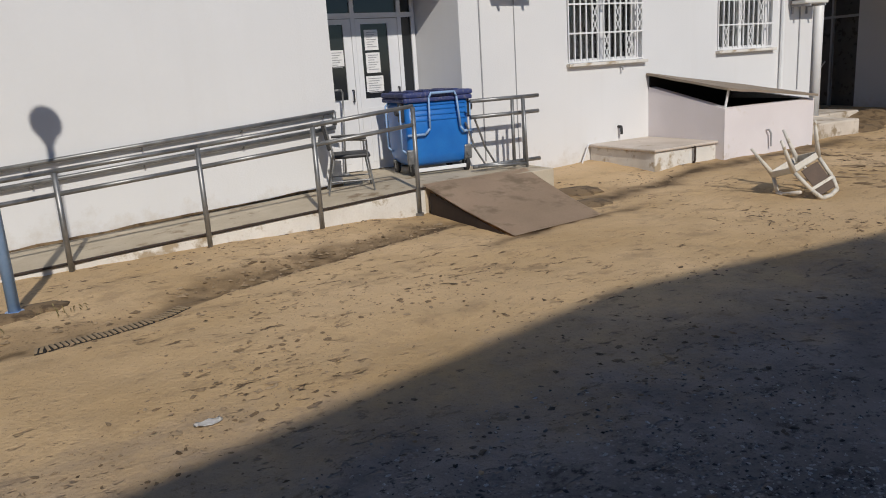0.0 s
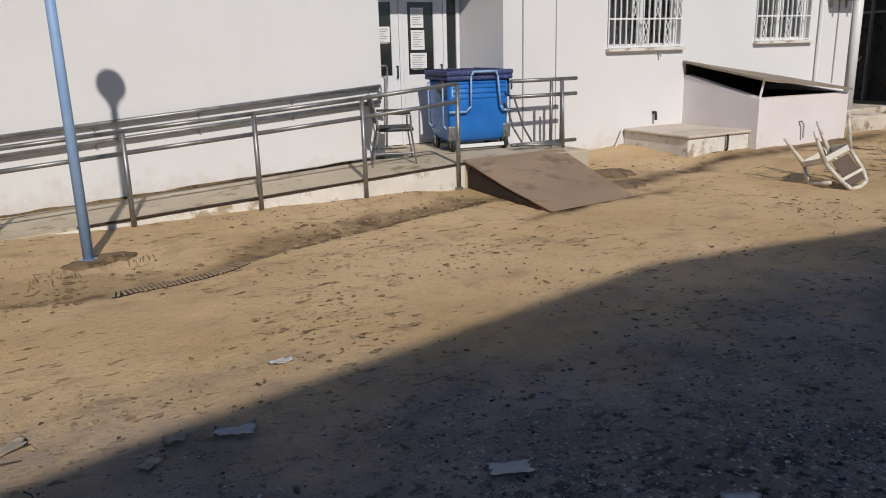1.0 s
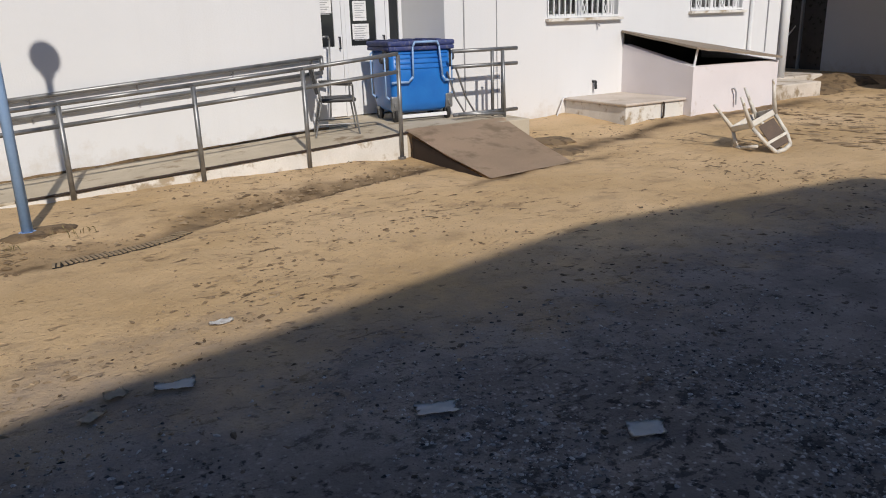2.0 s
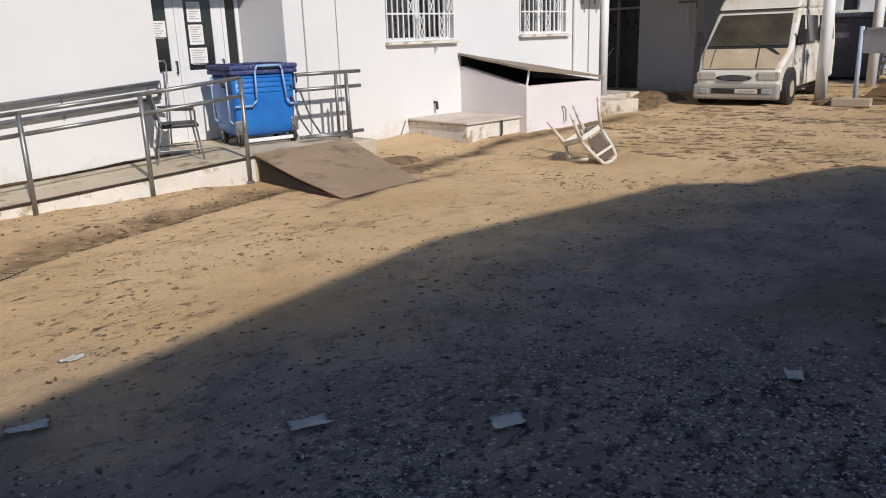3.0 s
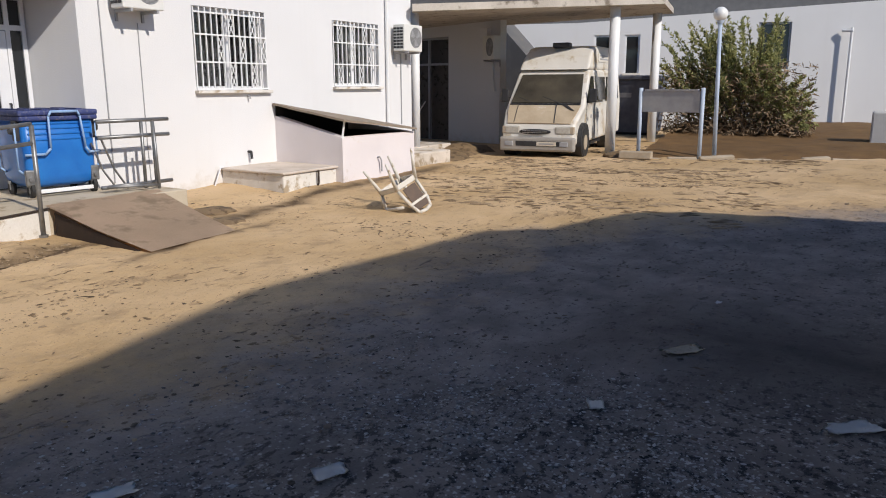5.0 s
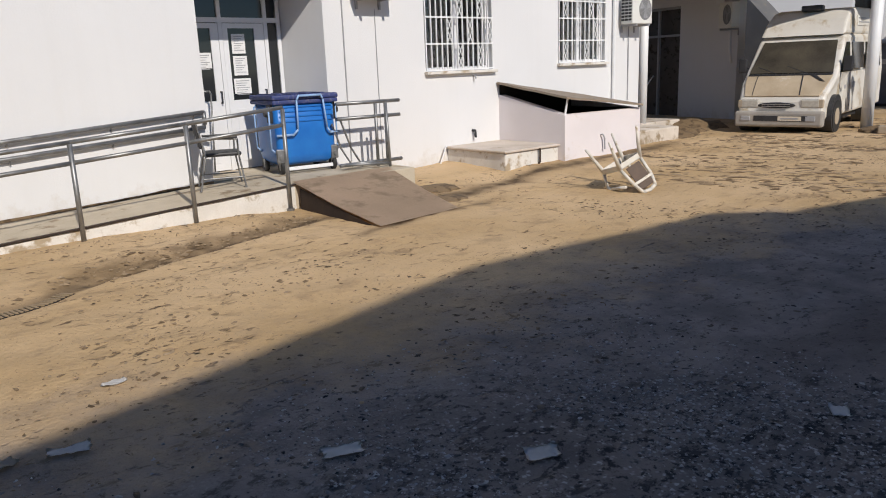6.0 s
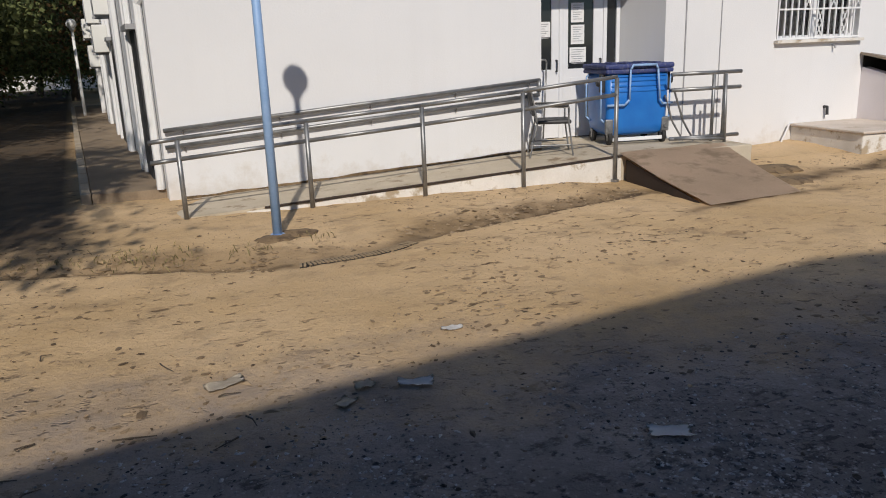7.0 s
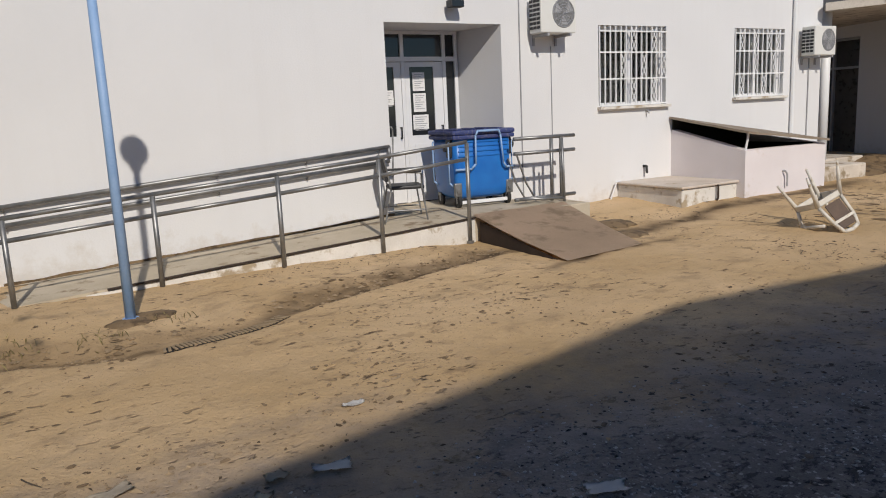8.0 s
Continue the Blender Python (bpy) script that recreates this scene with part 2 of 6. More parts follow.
    l.new(fine.outputs["Fac"], hsum.inputs[0])
    l.new(sunk.outputs[0], hsum.inputs[2])
    bp = n.new("ShaderNodeBump")
    bp.inputs["Strength"].default_value = 0.7
    bp.inputs["Distance"].default_value = 0.05
    l.new(hsum.outputs[0], bp.inputs["Height"])
    l.new(bp.outputs[0], p.inputs["Normal"])
    return m


WALL = wall_material("whitewashed_render")
GROUND = ground_material()
STEEL = surface("galvanised_steel", (0.2, 0.2, 0.2), (0.36, 0.36, 0.355), 0.45, 0.75, 8, 90, 0.08, 0.003, spots=(0.33, 0.27, 0.2), spot_at=0.66)
CONCRETE = surface("mud_stained_concrete", (0.43, 0.36, 0.26), (0.58, 0.5, 0.385), 0.9, 0, 2.5, 50, 0.3, 0.01, spots=(0.26, 0.19, 0.12), spot_at=0.55)
WHITE_RAW = surface("flaking_white_concrete", (0.62, 0.58, 0.52), (0.78, 0.75, 0.7), 0.9, 0, 3, 50, 0.35, 0.012, spots=(0.4, 0.32, 0.22), spot_at=0.55, spot_scale=4)
WHITE_PAINT = surface("white_paint", (0.74, 0.74, 0.74), (0.82, 0.82, 0.81), 0.45, 0, 3, 80, 0.05, 0.002)
PVC_WHITE = surface("white_aluminium", (0.7, 0.7, 0.71), (0.78, 0.78, 0.79), 0.35, 0, 3, 80, 0.03, 0.002)
PLATE = surface("muddy_checker_plate", (0.475, 0.355, 0.25), (0.64, 0.49, 0.36), 0.8, 0, 1.3, 60, 0.3, 0.006, spots=(0.38, 0.285, 0.195), spot_at=0.55, spot_scale=1.6)
LID = surface("weathered_hatch_board", (0.24, 0.19, 0.14), (0.33, 0.27, 0.21), 0.85, 0, 2, 40, 0.3, 0.006, spots=(0.14, 0.1, 0.07), spot_at=0.6)
DARK_BROWN = surface("dark_brown_steel", (0.03, 0.02, 0.016), (0.06, 0.04, 0.03), 0.85, 0, 5, 60, 0.2, 0.004)
PINK_WALL = surface("pinkish_white_render", (0.7, 0.645, 0.645), (0.79, 0.735, 0.735), 0.85, 0, 1.5, 50, 0.12, 0.006, spots=(0.62, 0.54, 0.47), spot_at=0.62, spot_scale=2.5)
SCRAP = leaf_material("leaf_scraps", (0.075, 0.05, 0.03), (0.27, 0.19, 0.115))
FLAKE = leaf_material("dark_flakes", (0.035, 0.028, 0.023), (0.15, 0.115, 0.085))
# near-black stand-in for shade, inside the hatch and between the grate slats
SHADE_BLACK = surface("shade_black", (0.015, 0.013, 0.012), (0.03, 0.026, 0.022), 0.9)
BLUE_BIN = surface("blue_bin_plastic", (0.012, 0.13, 0.47), (0.02, 0.185, 0.56), 0.35, 0, 4, 90, 0.05, 0.003, spots=(0.1, 0.14, 0.27), spot_at=0.66, spot_scale=5, spec=0.5)
BLUE_LID = surface("dark_blue_lid_plastic", (0.02, 0.035, 0.14), (0.05, 0.065, 0.19), 0.6, 0, 4, 90, 0.05, 0.003, spots=(0.12, 0.125, 0.2), spot_at=0.52, spot_scale=22)
PALE_PAINT = surface("faded_blue_grey_paint", (0.36, 0.44, 0.56), (0.5, 0.56, 0.65), 0.55, 0, 5, 60, 0.08, 0.003, spots=(0.5, 0.47, 0.42), spot_at=0.6)
BLUE_PAINT = surface("pale_blue_paint", (0.23, 0.38, 0.63), (0.33, 0.48, 0.72), 0.5, 0, 5, 60, 0.08, 0.003, spots=(0.35, 0.38, 0.42), spot_at=0.68)
RUBBER = surface("black_rubber", (0.018, 0.018, 0.018), (0.04, 0.038, 0.036), 0.7)
BLACK_PLASTIC = surface("black_plastic", (0.02, 0.02, 0.022), (0.045, 0.045, 0.048), 0.5)
GREY_PLASTIC = surface("grey_plastic", (0.3, 0.3, 0.31), (0.4, 0.4, 0.41), 0.5)
AC_WHITE = surface("cream_enamel", (0.68, 0.67, 0.63), (0.76, 0.75, 0.71), 0.45, 0, 3, 70, 0.04, 0.002)
CHAIR_WHITE = surface("dirty_white_plastic", (0.6, 0.55, 0.47), (0.76, 0.72, 0.65), 0.5, 0, 6, 60, 0.08, 0.003, spots=(0.4, 0.31, 0.2), spot_at=0.56, spot_scale=7)
VAN_PAINT = surface("dusty_white_van_paint", (0.56, 0.49, 0.38), (0.74, 0.69, 0.6), 0.55, 0, 1.6, 60, 0.05, 0.002, spots=(0.4, 0.31, 0.2), spot_at=0.52, spot_scale=1.6)
VAN_MUD = surface("mud_caked_bonnet", (0.37, 0.28, 0.18), (0.56, 0.46, 0.33), 0.8, 0, 2.2, 60, 0.12, 0.004, spots=(0.62, 0.57, 0.48), spot_at=0.6, spot_scale=2.4)
WINDSCREEN = surface("dusty_windscreen", (0.03, 0.028, 0.024), (0.11, 0.095, 0.07), 0.22, 0, 1.6, 50, 0.02, 0.001, spec=0.5)
GRATE_IRON = surface("muddy_grate_iron", (0.24, 0.175, 0.105), (0.38, 0.28, 0.17), 0.85, 0.0, 9, 70, 0.2, 0.004)
BLOCK_GREY = surface("dark_grey_block", (0.1, 0.1, 0.105), (0.16, 0.155, 0.15), 0.7, 0, 1.5, 40, 0.1, 0.004, spots=(0.2, 0.17, 0.13), spot_at=0.6)
VAN_WHITE = surface("white_van_paint", (0.62, 0.58, 0.51), (0.76, 0.73, 0.67), 0.4, 0, 2, 60, 0.04, 0.002, spots=(0.46, 0.37, 0.25), spot_at=0.55, spot_scale=1.7)
PAPER = surface("wet_paper", (0.72, 0.71, 0.7), (0.84, 0.83, 0.82), 0.85, 0, 9, 60, 0.1, 0.004, spots=(0.4, 0.36, 0.3), spot_at=0.62, spot_scale=9)
PAPER_MUD = surface("muddy_paper", (0.5, 0.43, 0.34), (0.66, 0.6, 0.51), 0.9, 0, 9, 60, 0.1, 0.004, spots=(0.34, 0.26, 0.17), spot_at=0.58, spot_scale=14)
SOIL = surface("reddish_soil", (0.105, 0.058, 0.022), (0.2, 0.112, 0.042), 0.95, 0, 2, 40, 0.6, 0.04, spots=(0.09, 0.06, 0.035), spot_at=0.6)
DAMP = surface("damp_mud", (0.16, 0.105, 0.055), (0.25, 0.172, 0.096), 0.8, 0, 3, 40, 0.5, 0.02, spots=(0.1, 0.065, 0.035), spot_at=0.5, spot_scale=7)
STONE = surface("kerb_stone", (0.34, 0.27, 0.19), (0.48, 0.4, 0.3), 0.9, 0, 3, 40, 0.35, 0.012)
BARK = surface("bark", (0.06, 0.045, 0.032), (0.13, 0.1, 0.07), 0.95, 0, 6, 40, 0.6, 0.02)
CURTAIN = surface("cream_curtain", (0.34, 0.33, 0.29), (0.5, 0.48, 0.43), 0.95, 0, 8, 60, 0.1, 0.01, spots=(0.12, 0.11, 0.1), spot_at=0.52, spot_scale=9)
ROOM_SHADE = surface("room_shade_colour", (0.05, 0.047, 0.045), (0.08, 0.075, 0.07), 0.9)
FIN = surface("aluminium_fins", (0.2, 0.2, 0.2), (0.3, 0.3, 0.3), 0.5, 0.3)
PAVE = surface("dusty_pavement", (0.2, 0.15, 0.105), (0.33, 0.25, 0.165), 0.92, 0, 1.5, 40, 0.4, 0.01)
LEAF_DARK = leaf_material("tree_leaves", (0.05, 0.07, 0.025), (0.2, 0.22, 0.085), 0.25)
LEAF_RUST = leaf_material("autumn_leaves", (0.1, 0.06, 0.025), (0.26, 0.15, 0.06))
LEAF_BUSH = leaf_material("oleander_leaves", (0.13, 0.16, 0.055), (0.6, 0.57, 0.26), 0.45)
LEAF_DRY = leaf_material("dry_leaves", (0.08, 0.055, 0.032), (0.34, 0.24, 0.15))
CHIP = leaf_material("gravel_chips", (0.014, 0.013, 0.014), (0.5, 0.485, 0.475))
CRUST = leaf_material("dark_mud_crust", (0.15, 0.102, 0.06), (0.38, 0.28, 0.175))

GLASS, gn, gl, gp = node_material("window_glass")
gp.inputs["Base Color"].default_value = (0.02, 0.022, 0.024, 1)
gp.inputs["Roughness"].default_value = 0.06
gp.inputs["Specular IOR Level"].default_value = 0.6
CLEAR, gn, gl, gp = node_material("clear_glass")
gp.inputs["Base Color"].default_value = (0.9, 0.92, 0.92, 1)
gp.inputs["Roughness"].default_value = 0.03
gp.inputs["Transmission Weight"].default_value = 1.0
GLOBE, gn, gl, gp = node_material("opal_globe")
gp.inputs["Base Color"].default_value = (0.78, 0.78, 0.76, 1)
gp.inputs["Roughness"].default_value = 0.3
CHROME, gn, gl, gp = node_material("bare_metal")
gp.inputs["Base Color"].default_value = (0.6, 0.6, 0.6, 1)
gp.inputs["Metallic"].default_value = 1.0
gp.inputs["Roughness"].default_value = 0.3


# ---- mesh tools ----
def mesh_of(name, bm, material, smooth=False):
    me = bpy.data.meshes.new(name)
    bm.to_mesh(me)
    bm.free()
    if smooth:
        for poly in me.polygons:
            poly.use_smooth = True
    me.materials.append(material)
    return me


def part(name, bm, material, parent=None, label="", smooth=False):
    ob = new(name, mesh_of(name, bm, material, smooth))
    if parent:
        ob.parent = parent
    if label:
        ob["label"] = label
    return ob


def thing(name, m, label, category, group="", kind=""):
    ob = new(name)
    ob.empty_display_size = 0.1
    ob.matrix_world = m
    return tagged(ob, label, category, group, kind)


def structure(name, bm, material, label, category):
    return tagged(part(name, bm, material), label, category, kind="structure")


def box(bm, x0, y0, z0, x1, y1, z1, bevel=0.0, m=None):
    made = bmesh.ops.create_cube(bm, size=1)
    vs = made["verts"]
    for v in vs:
        v.co = Vector((x0 + (v.co.x + 0.5) * (x1 - x0), y0 + (v.co.y + 0.5) * (y1 - y0), z0 + (v.co.z + 0.5) * (z1 - z0)))
    if bevel:
        es = list({e for v in vs for e in v.link_edges})
        r = bmesh.ops.bevel(bm, geom=es, offset=bevel, segments=2, profile=0.5, affect="EDGES")
        vs = list({v for f in r["faces"] for v in f.verts} | {v for v in vs if v.is_valid})
    if m is not None:
        bmesh.ops.transform(bm, matrix=m, verts=[v for v in vs if v.is_valid])
    return bm


def boxed(*args, **kw):
    return box(bmesh.new(), *args, **kw)


def tube(bm, a, b, r, r2=None, segs=12, caps=True):
    a, b = Vector(a), Vector(b)
    d = b - a
    m = Matrix.Translation((a + b) / 2) @ d.to_track_quat("Z", "Y").to_matrix().to_4x4()
    bmesh.ops.create_cone(bm, cap_ends=caps, segments=segs, radius1=r, radius2=r if r2 is None else r2, depth=d.length, matrix=m)
    return bm


def bent_tube(bm, pts, r, segs=8):
    """A tube through the points, with a ball at each bend."""
    for a, b in zip(pts, pts[1:]):
        tube(bm, a, b, r, segs=segs)
    for q in pts[1:-1]:
        bmesh.ops.create_icosphere(bm, subdivisions=1, radius=r * 1.04, matrix=Matrix.Translation(q))
    return bm


def ball(bm, c, r, sub=3, squash=(1, 1, 1)):
    bmesh.ops.create_icosphere(bm, subdivisions=sub, radius=r, matrix=Matrix.Translation(c) @ Matrix.Diagonal((*squash, 1)))
    return bm


def prism(bm, outline, axis, lo, hi):
    """A prism over a 2D outline; axis is the one that it is drawn out along."""
    def put(u, v, w):
        return {"x": (w, u, v), "y": (u, w, v), "z": (u, v, w)}[axis]
    a = [bm.verts.new(put(u, v, lo)) for u, v in outline]
    b = [bm.verts.new(put(u, v, hi)) for u, v in outline]
    k = len(outline)
    bm.faces.new(a)
    bm.faces.new(b[::-1])
    for i in range(k):
        j = (i + 1) % k
        bm.faces.new((a[j], a[i], b[i], b[j]))
    bmesh.ops.recalc_face_normals(bm, faces=bm.faces)
    return bm


def smoothstep(a, b, x):
    t = min(max((x - a) / (b - a), 0.0), 1.0)
    return t * t * (3 - 2 * t)


GUTTER = ((-6.0, 7.2), (-1.9, 6.2), (-0.5, 5.85), (0.2, 5.6), (0.6, 5.55), (1.3, 5.7), (2.0, 6.15), (3.4, 6.6), (4.5, 6.9), (8.0, 7.2))


def gutter_y(x):
    for (xa, ya), (xb, yb) in zip(GUTTER, GUTTER[1:]):
        if xa <= x <= xb:
            return ya + (yb - ya) * (x - xa) / (xb - xa)
    return 1e3


def ground_z(x, y):
    """The height of the yard: rises a little towards the canopy, dips along the gutter, lumpy mud."""
    z = 0.12 * smoothstep(7.3, 10.0, x)
    if -6 < x < 4.6:
        d = y - gutter_y(x)
        edge = smoothstep(-6, -4, x) * smoothstep(4.6, 4.2, x)
        z -= 0.04 * smoothstep(-0.07, 0.0, d) * (1 - smoothstep(0.02, 0.38, d)) * edge * (1 - smoothstep(0.2, 0.4, x) * smoothstep(1.9, 1.7, x))
        z += 0.04 * smoothstep(0.2, 0.55, d) * smoothstep(-2.4, -1.2, x) * edge
    if 6.6 < x < 9.8 and 6.8 < y < 9.2:
        z += 0.1 * smoothstep(7.2, 8.6, y) * smoothstep(6.7, 7.1, x) * smoothstep(9.8, 9.0, x)
    if -10 < x < 30 and -8 < y < 14:
        q = Vector((x, y, 0))
        z += 0.02 * noise.noise(q * 1.1) + 0.014 * noise.noise(q * 3.3) + 0.008 * noise.noise(q * 8)
    return z


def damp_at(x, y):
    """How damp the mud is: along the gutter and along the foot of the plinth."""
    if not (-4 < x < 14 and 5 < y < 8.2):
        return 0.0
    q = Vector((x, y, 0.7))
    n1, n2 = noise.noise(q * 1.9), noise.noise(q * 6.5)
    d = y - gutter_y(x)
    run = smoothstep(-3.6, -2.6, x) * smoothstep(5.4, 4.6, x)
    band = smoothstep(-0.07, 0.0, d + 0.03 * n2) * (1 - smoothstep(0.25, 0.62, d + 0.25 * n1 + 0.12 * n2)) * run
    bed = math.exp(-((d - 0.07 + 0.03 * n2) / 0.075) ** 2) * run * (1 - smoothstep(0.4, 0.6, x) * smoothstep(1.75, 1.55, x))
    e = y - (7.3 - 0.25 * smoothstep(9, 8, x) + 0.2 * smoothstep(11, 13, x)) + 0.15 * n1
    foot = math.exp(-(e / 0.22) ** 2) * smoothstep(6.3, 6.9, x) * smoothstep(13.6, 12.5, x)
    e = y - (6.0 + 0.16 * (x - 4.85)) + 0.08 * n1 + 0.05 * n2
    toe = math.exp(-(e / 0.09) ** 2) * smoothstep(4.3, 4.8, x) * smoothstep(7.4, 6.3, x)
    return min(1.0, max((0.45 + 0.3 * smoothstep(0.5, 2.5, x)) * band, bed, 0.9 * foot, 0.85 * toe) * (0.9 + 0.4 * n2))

# ---- ground ----
def spaced(lo, hi, step, far):
    inner = list(np.arange(lo, hi + step / 2, step))
    out, s, v = [], step, 0.0
    while v < far:
        s *= 1.5
        v += s
        out.append(v)
    return [lo - v for v in out[::-1]] + inner + [hi + v for v in out]


def build_ground():
    xs = spaced(-4.0, 14.0, 0.06, 900)
    ys = [v for v in spaced(-2.0, 9.0, 0.08, 900) if not 5.2 < v < 7.42] + list(np.arange(5.23, 7.41, 0.035))
    ys.sort()
    verts = [(x, y, ground_z(x, y)) for y in ys for x in xs]
    w = len(xs)
    faces = [(j * w + i, j * w + i + 1, (j + 1) * w + i + 1, (j + 1) * w + i) for j in range(len(ys) - 1) for i in range(w - 1)]
    me = bpy.data.meshes.new("ground")
    me.from_pydata(verts, [], faces)
    for poly in me.polygons:
        poly.use_smooth = True
    me.materials.append(GROUND)
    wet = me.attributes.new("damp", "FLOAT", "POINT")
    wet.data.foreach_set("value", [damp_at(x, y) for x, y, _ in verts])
    tagged(new("ground", me), "dried sandy mud over dark gravelly asphalt yard", "ground", kind="structure")


build_ground()

# ---- main building ----
WY = 9.05          # face of the front wall
TH = 0.3
WTOP = 6.4
WIN = ((8.10, 1.65, 9.64, 2.93), (11.36, 1.70, 12.80, 2.93))
RX0, RX1, RTOP, RDEEP = 4.30, 6.21, 2.91, 10.05
RXB = 6.03         # right side of the recess at its back
FLOOR = 0.32       # height of the entrance platform


def build_front_wall():
    bm = bmesh.new()
    x0, x1 = -0.65, 13.95
    box(bm, x0, WY, -0.3, RX0, WY + TH, WTOP)
    box(bm, RX0, WY, RTOP, RX1, WY + TH, WTOP)
    box(bm, RX1, WY, RTOP, RX1 + TH, WY + TH, WTOP)
    box(bm, RX1, WY, -0.3, RX1 + TH, WY + 0.002, RTOP)
    a = RX1 + TH
    for wx0, z0, wx1, z1 in WIN:
        box(bm, a, WY, -0.3, wx0, WY + TH, WTOP)
        box(bm, wx0, WY, -0.3, wx1, WY + TH, z0)
        box(bm, wx0, WY, z1, wx1, WY + TH, WTOP)
        a = wx1
    box(bm, a, WY, -0.3, x1, WY + TH, WTOP)
    structure("wall_front", bm, WALL, "white rendered front wall with mud-splashed foot", "wall")
    bm = bmesh.new()
    box(bm, RX0 - TH, WY + TH, -0.3, RX0, RDEEP + 0.1, RTOP + 0.3)
    prism(bm, [(RX1, WY + 0.002), (RX1 + TH, WY + 0.002), (RX1 + TH, RDEEP + 0.1), (RXB, RDEEP + 0.1)], "z", -0.3, RTOP - 0.001)
    box(bm, RX0, WY + TH, RTOP, RX1, RDEEP + 0.1, RTOP + 0.3)
    structure("wall_recess", bm, WALL, "white side walls and soffit of the recessed entrance", "wall")
    bm = bmesh.new()
    prism(bm, [(-0.65, WY + 0.001), (-0.35, WY + TH), (-3.7, 31.0), (-4.0, 31.0)], "z", -0.3, WTOP)
    structure("wall_side", bm, WALL, "white side wall of the long building", "wall")
    bm = bmesh.new()
    box(bm, 13.65, WY + TH, -0.3, 13.95, 14.0, WTOP)
    structure("wall_end", bm, WALL, "white end wall beside the canopy", "wall")
    # added backing wall; the rooms' darkness is put into its colour
    bm = bmesh.new()
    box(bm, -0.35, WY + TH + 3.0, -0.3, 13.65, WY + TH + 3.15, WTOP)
    structure("wall_inner", bm, ROOM_SHADE, "unseen inner wall coloured near black for the shade of the rooms", "wall")
    bm = bmesh.new()
    prism(bm, [(-0.8, WY - 0.15), (14.1, WY - 0.15), (14.1, 31.2), (-4.15, 31.2)], "z", WTOP, WTOP + 0.25)
    structure("roof_slab", bm, CONCRETE, "flat concrete roof slab", "roof")


build_front_wall()


def build_window(name, x0, z0, x1, z1, bars, drawn, scrolls):
    w = thing(name, pose(x0, WY, z0), "white window with a white ornamental security grille and curtains", "window", "grilled windows", "structure")
    W, H = x1 - x0, z1 - z0
    bm = bmesh.new()
    for a in ((0, 0, 0.06, H), (W - 0.06, 0, W, H), (W / 2 - 0.04, 0.06, W / 2 + 0.04, H - 0.06)):
        box(bm, a[0], 0.12, a[1], a[2], 0.18, a[3])
    for a in ((0.06, 0, W - 0.06, 0.06), (0.06, H - 0.06, W - 0.06, H)):
        box(bm, a[0], 0.12, a[1], a[2], 0.18, a[3])
    part("window_frame", bm, PVC_WHITE, w)
    for a, b in ((0.06, W / 2 - 0.04), (W / 2 + 0.04, W - 0.06)):
        p = part("pane", boxed(a, 0.145, 0.06, b, 0.153, H - 0.06), CLEAR, w)
        p.visible_shadow = False
    part("window_sill", boxed(-0.03, -0.09, -0.05, W + 0.03, 0.12, -0.004, bevel=0.006), WHITE_RAW, w)
    # curtains: wavy sheets with gaps
    for c0, c1 in drawn:
        bm = bmesh.new()
        steps = max(8, int((c1 - c0) / 0.012))
        row = []
        for i in range(steps + 1):
            x = c0 + (c1 - c0) * i / steps
            y = 0.27 + 0.045 * math.sin(i * 0.9) + 0.02 * math.sin(i * 1.9 + 1)
            row.append((bm.verts.new((x, y, 0.03)), bm.verts.new((x, y, H - 0.03))))
        for p, q in zip(row, row[1:]):
            bm.faces.new((p[0], q[0], q[1], p[1]))
        bmesh.ops.solidify(bm, geom=bm.faces[:], thickness=0.004)
        part("curtain", bm, CURTAIN, w, smooth=True)
    g = part("grille_frame", bmesh.new(), WHITE_PAINT, w)
    bm = bmesh.new()
    for z in (0.02, H * 0.34, H * 0.67, H - 0.09):
        box(bm, 0.01, -0.02, z - 0.012, W - 0.01, 0.004, z + 0.012)
    bm.to_mesh(g.data)
    bm.free()
    proto = mesh_of("grille_bar", boxed(-0.009, -0.012, 0.03, 0.009, 0.01, H - 0.01), WHITE_PAINT)
    for i in range(bars):
        o = new("grille_bar", proto)
        o.parent = g
        o.location = (0.02 + (W - 0.04) * i / (bars - 1), -0.004, 0)
    # scroll ornaments between some bars
    step = (W - 0.04) / (bars - 1)
    bm = bmesh.new()
    for k in range(-5, 6):
        s = k * H * 0.028
        c = (0.5 + 0.5 * math.cos(k * 1.25)) * step * 0.38
        for sg in (-1, 1):
            box(bm, sg * c - 0.007, -0.01, s - H * 0.017, sg * c + 0.007, 0.006, s + H * 0.017)
    scroll = mesh_of("scroll", bm, WHITE_PAINT)
    for col, row in scrolls:
        if col < bars - 1:
            o = new("scroll", scroll)
            o.parent = g
            o.location = (0.02 + step * (col + 0.5), -0.004, H * (0.18 + 0.325 * row))
    return w


build_window("window_1", *WIN[0], 14, ((0.07, 0.3), (0.33, 0.66), (1.22, 1.3)), ((6, 2), (10, 2), (4, 1), (8, 1), (12, 1), (6, 0), (10, 0)))
build_window("window_2", *WIN[1], 12, ((0.42, 0.72), (0.75, 1.0), (1.1, 1.38)), ((1, 2), (4, 2), (7, 2), (9, 2), (1, 0), (4, 1), (8, 1), (6, 0)))


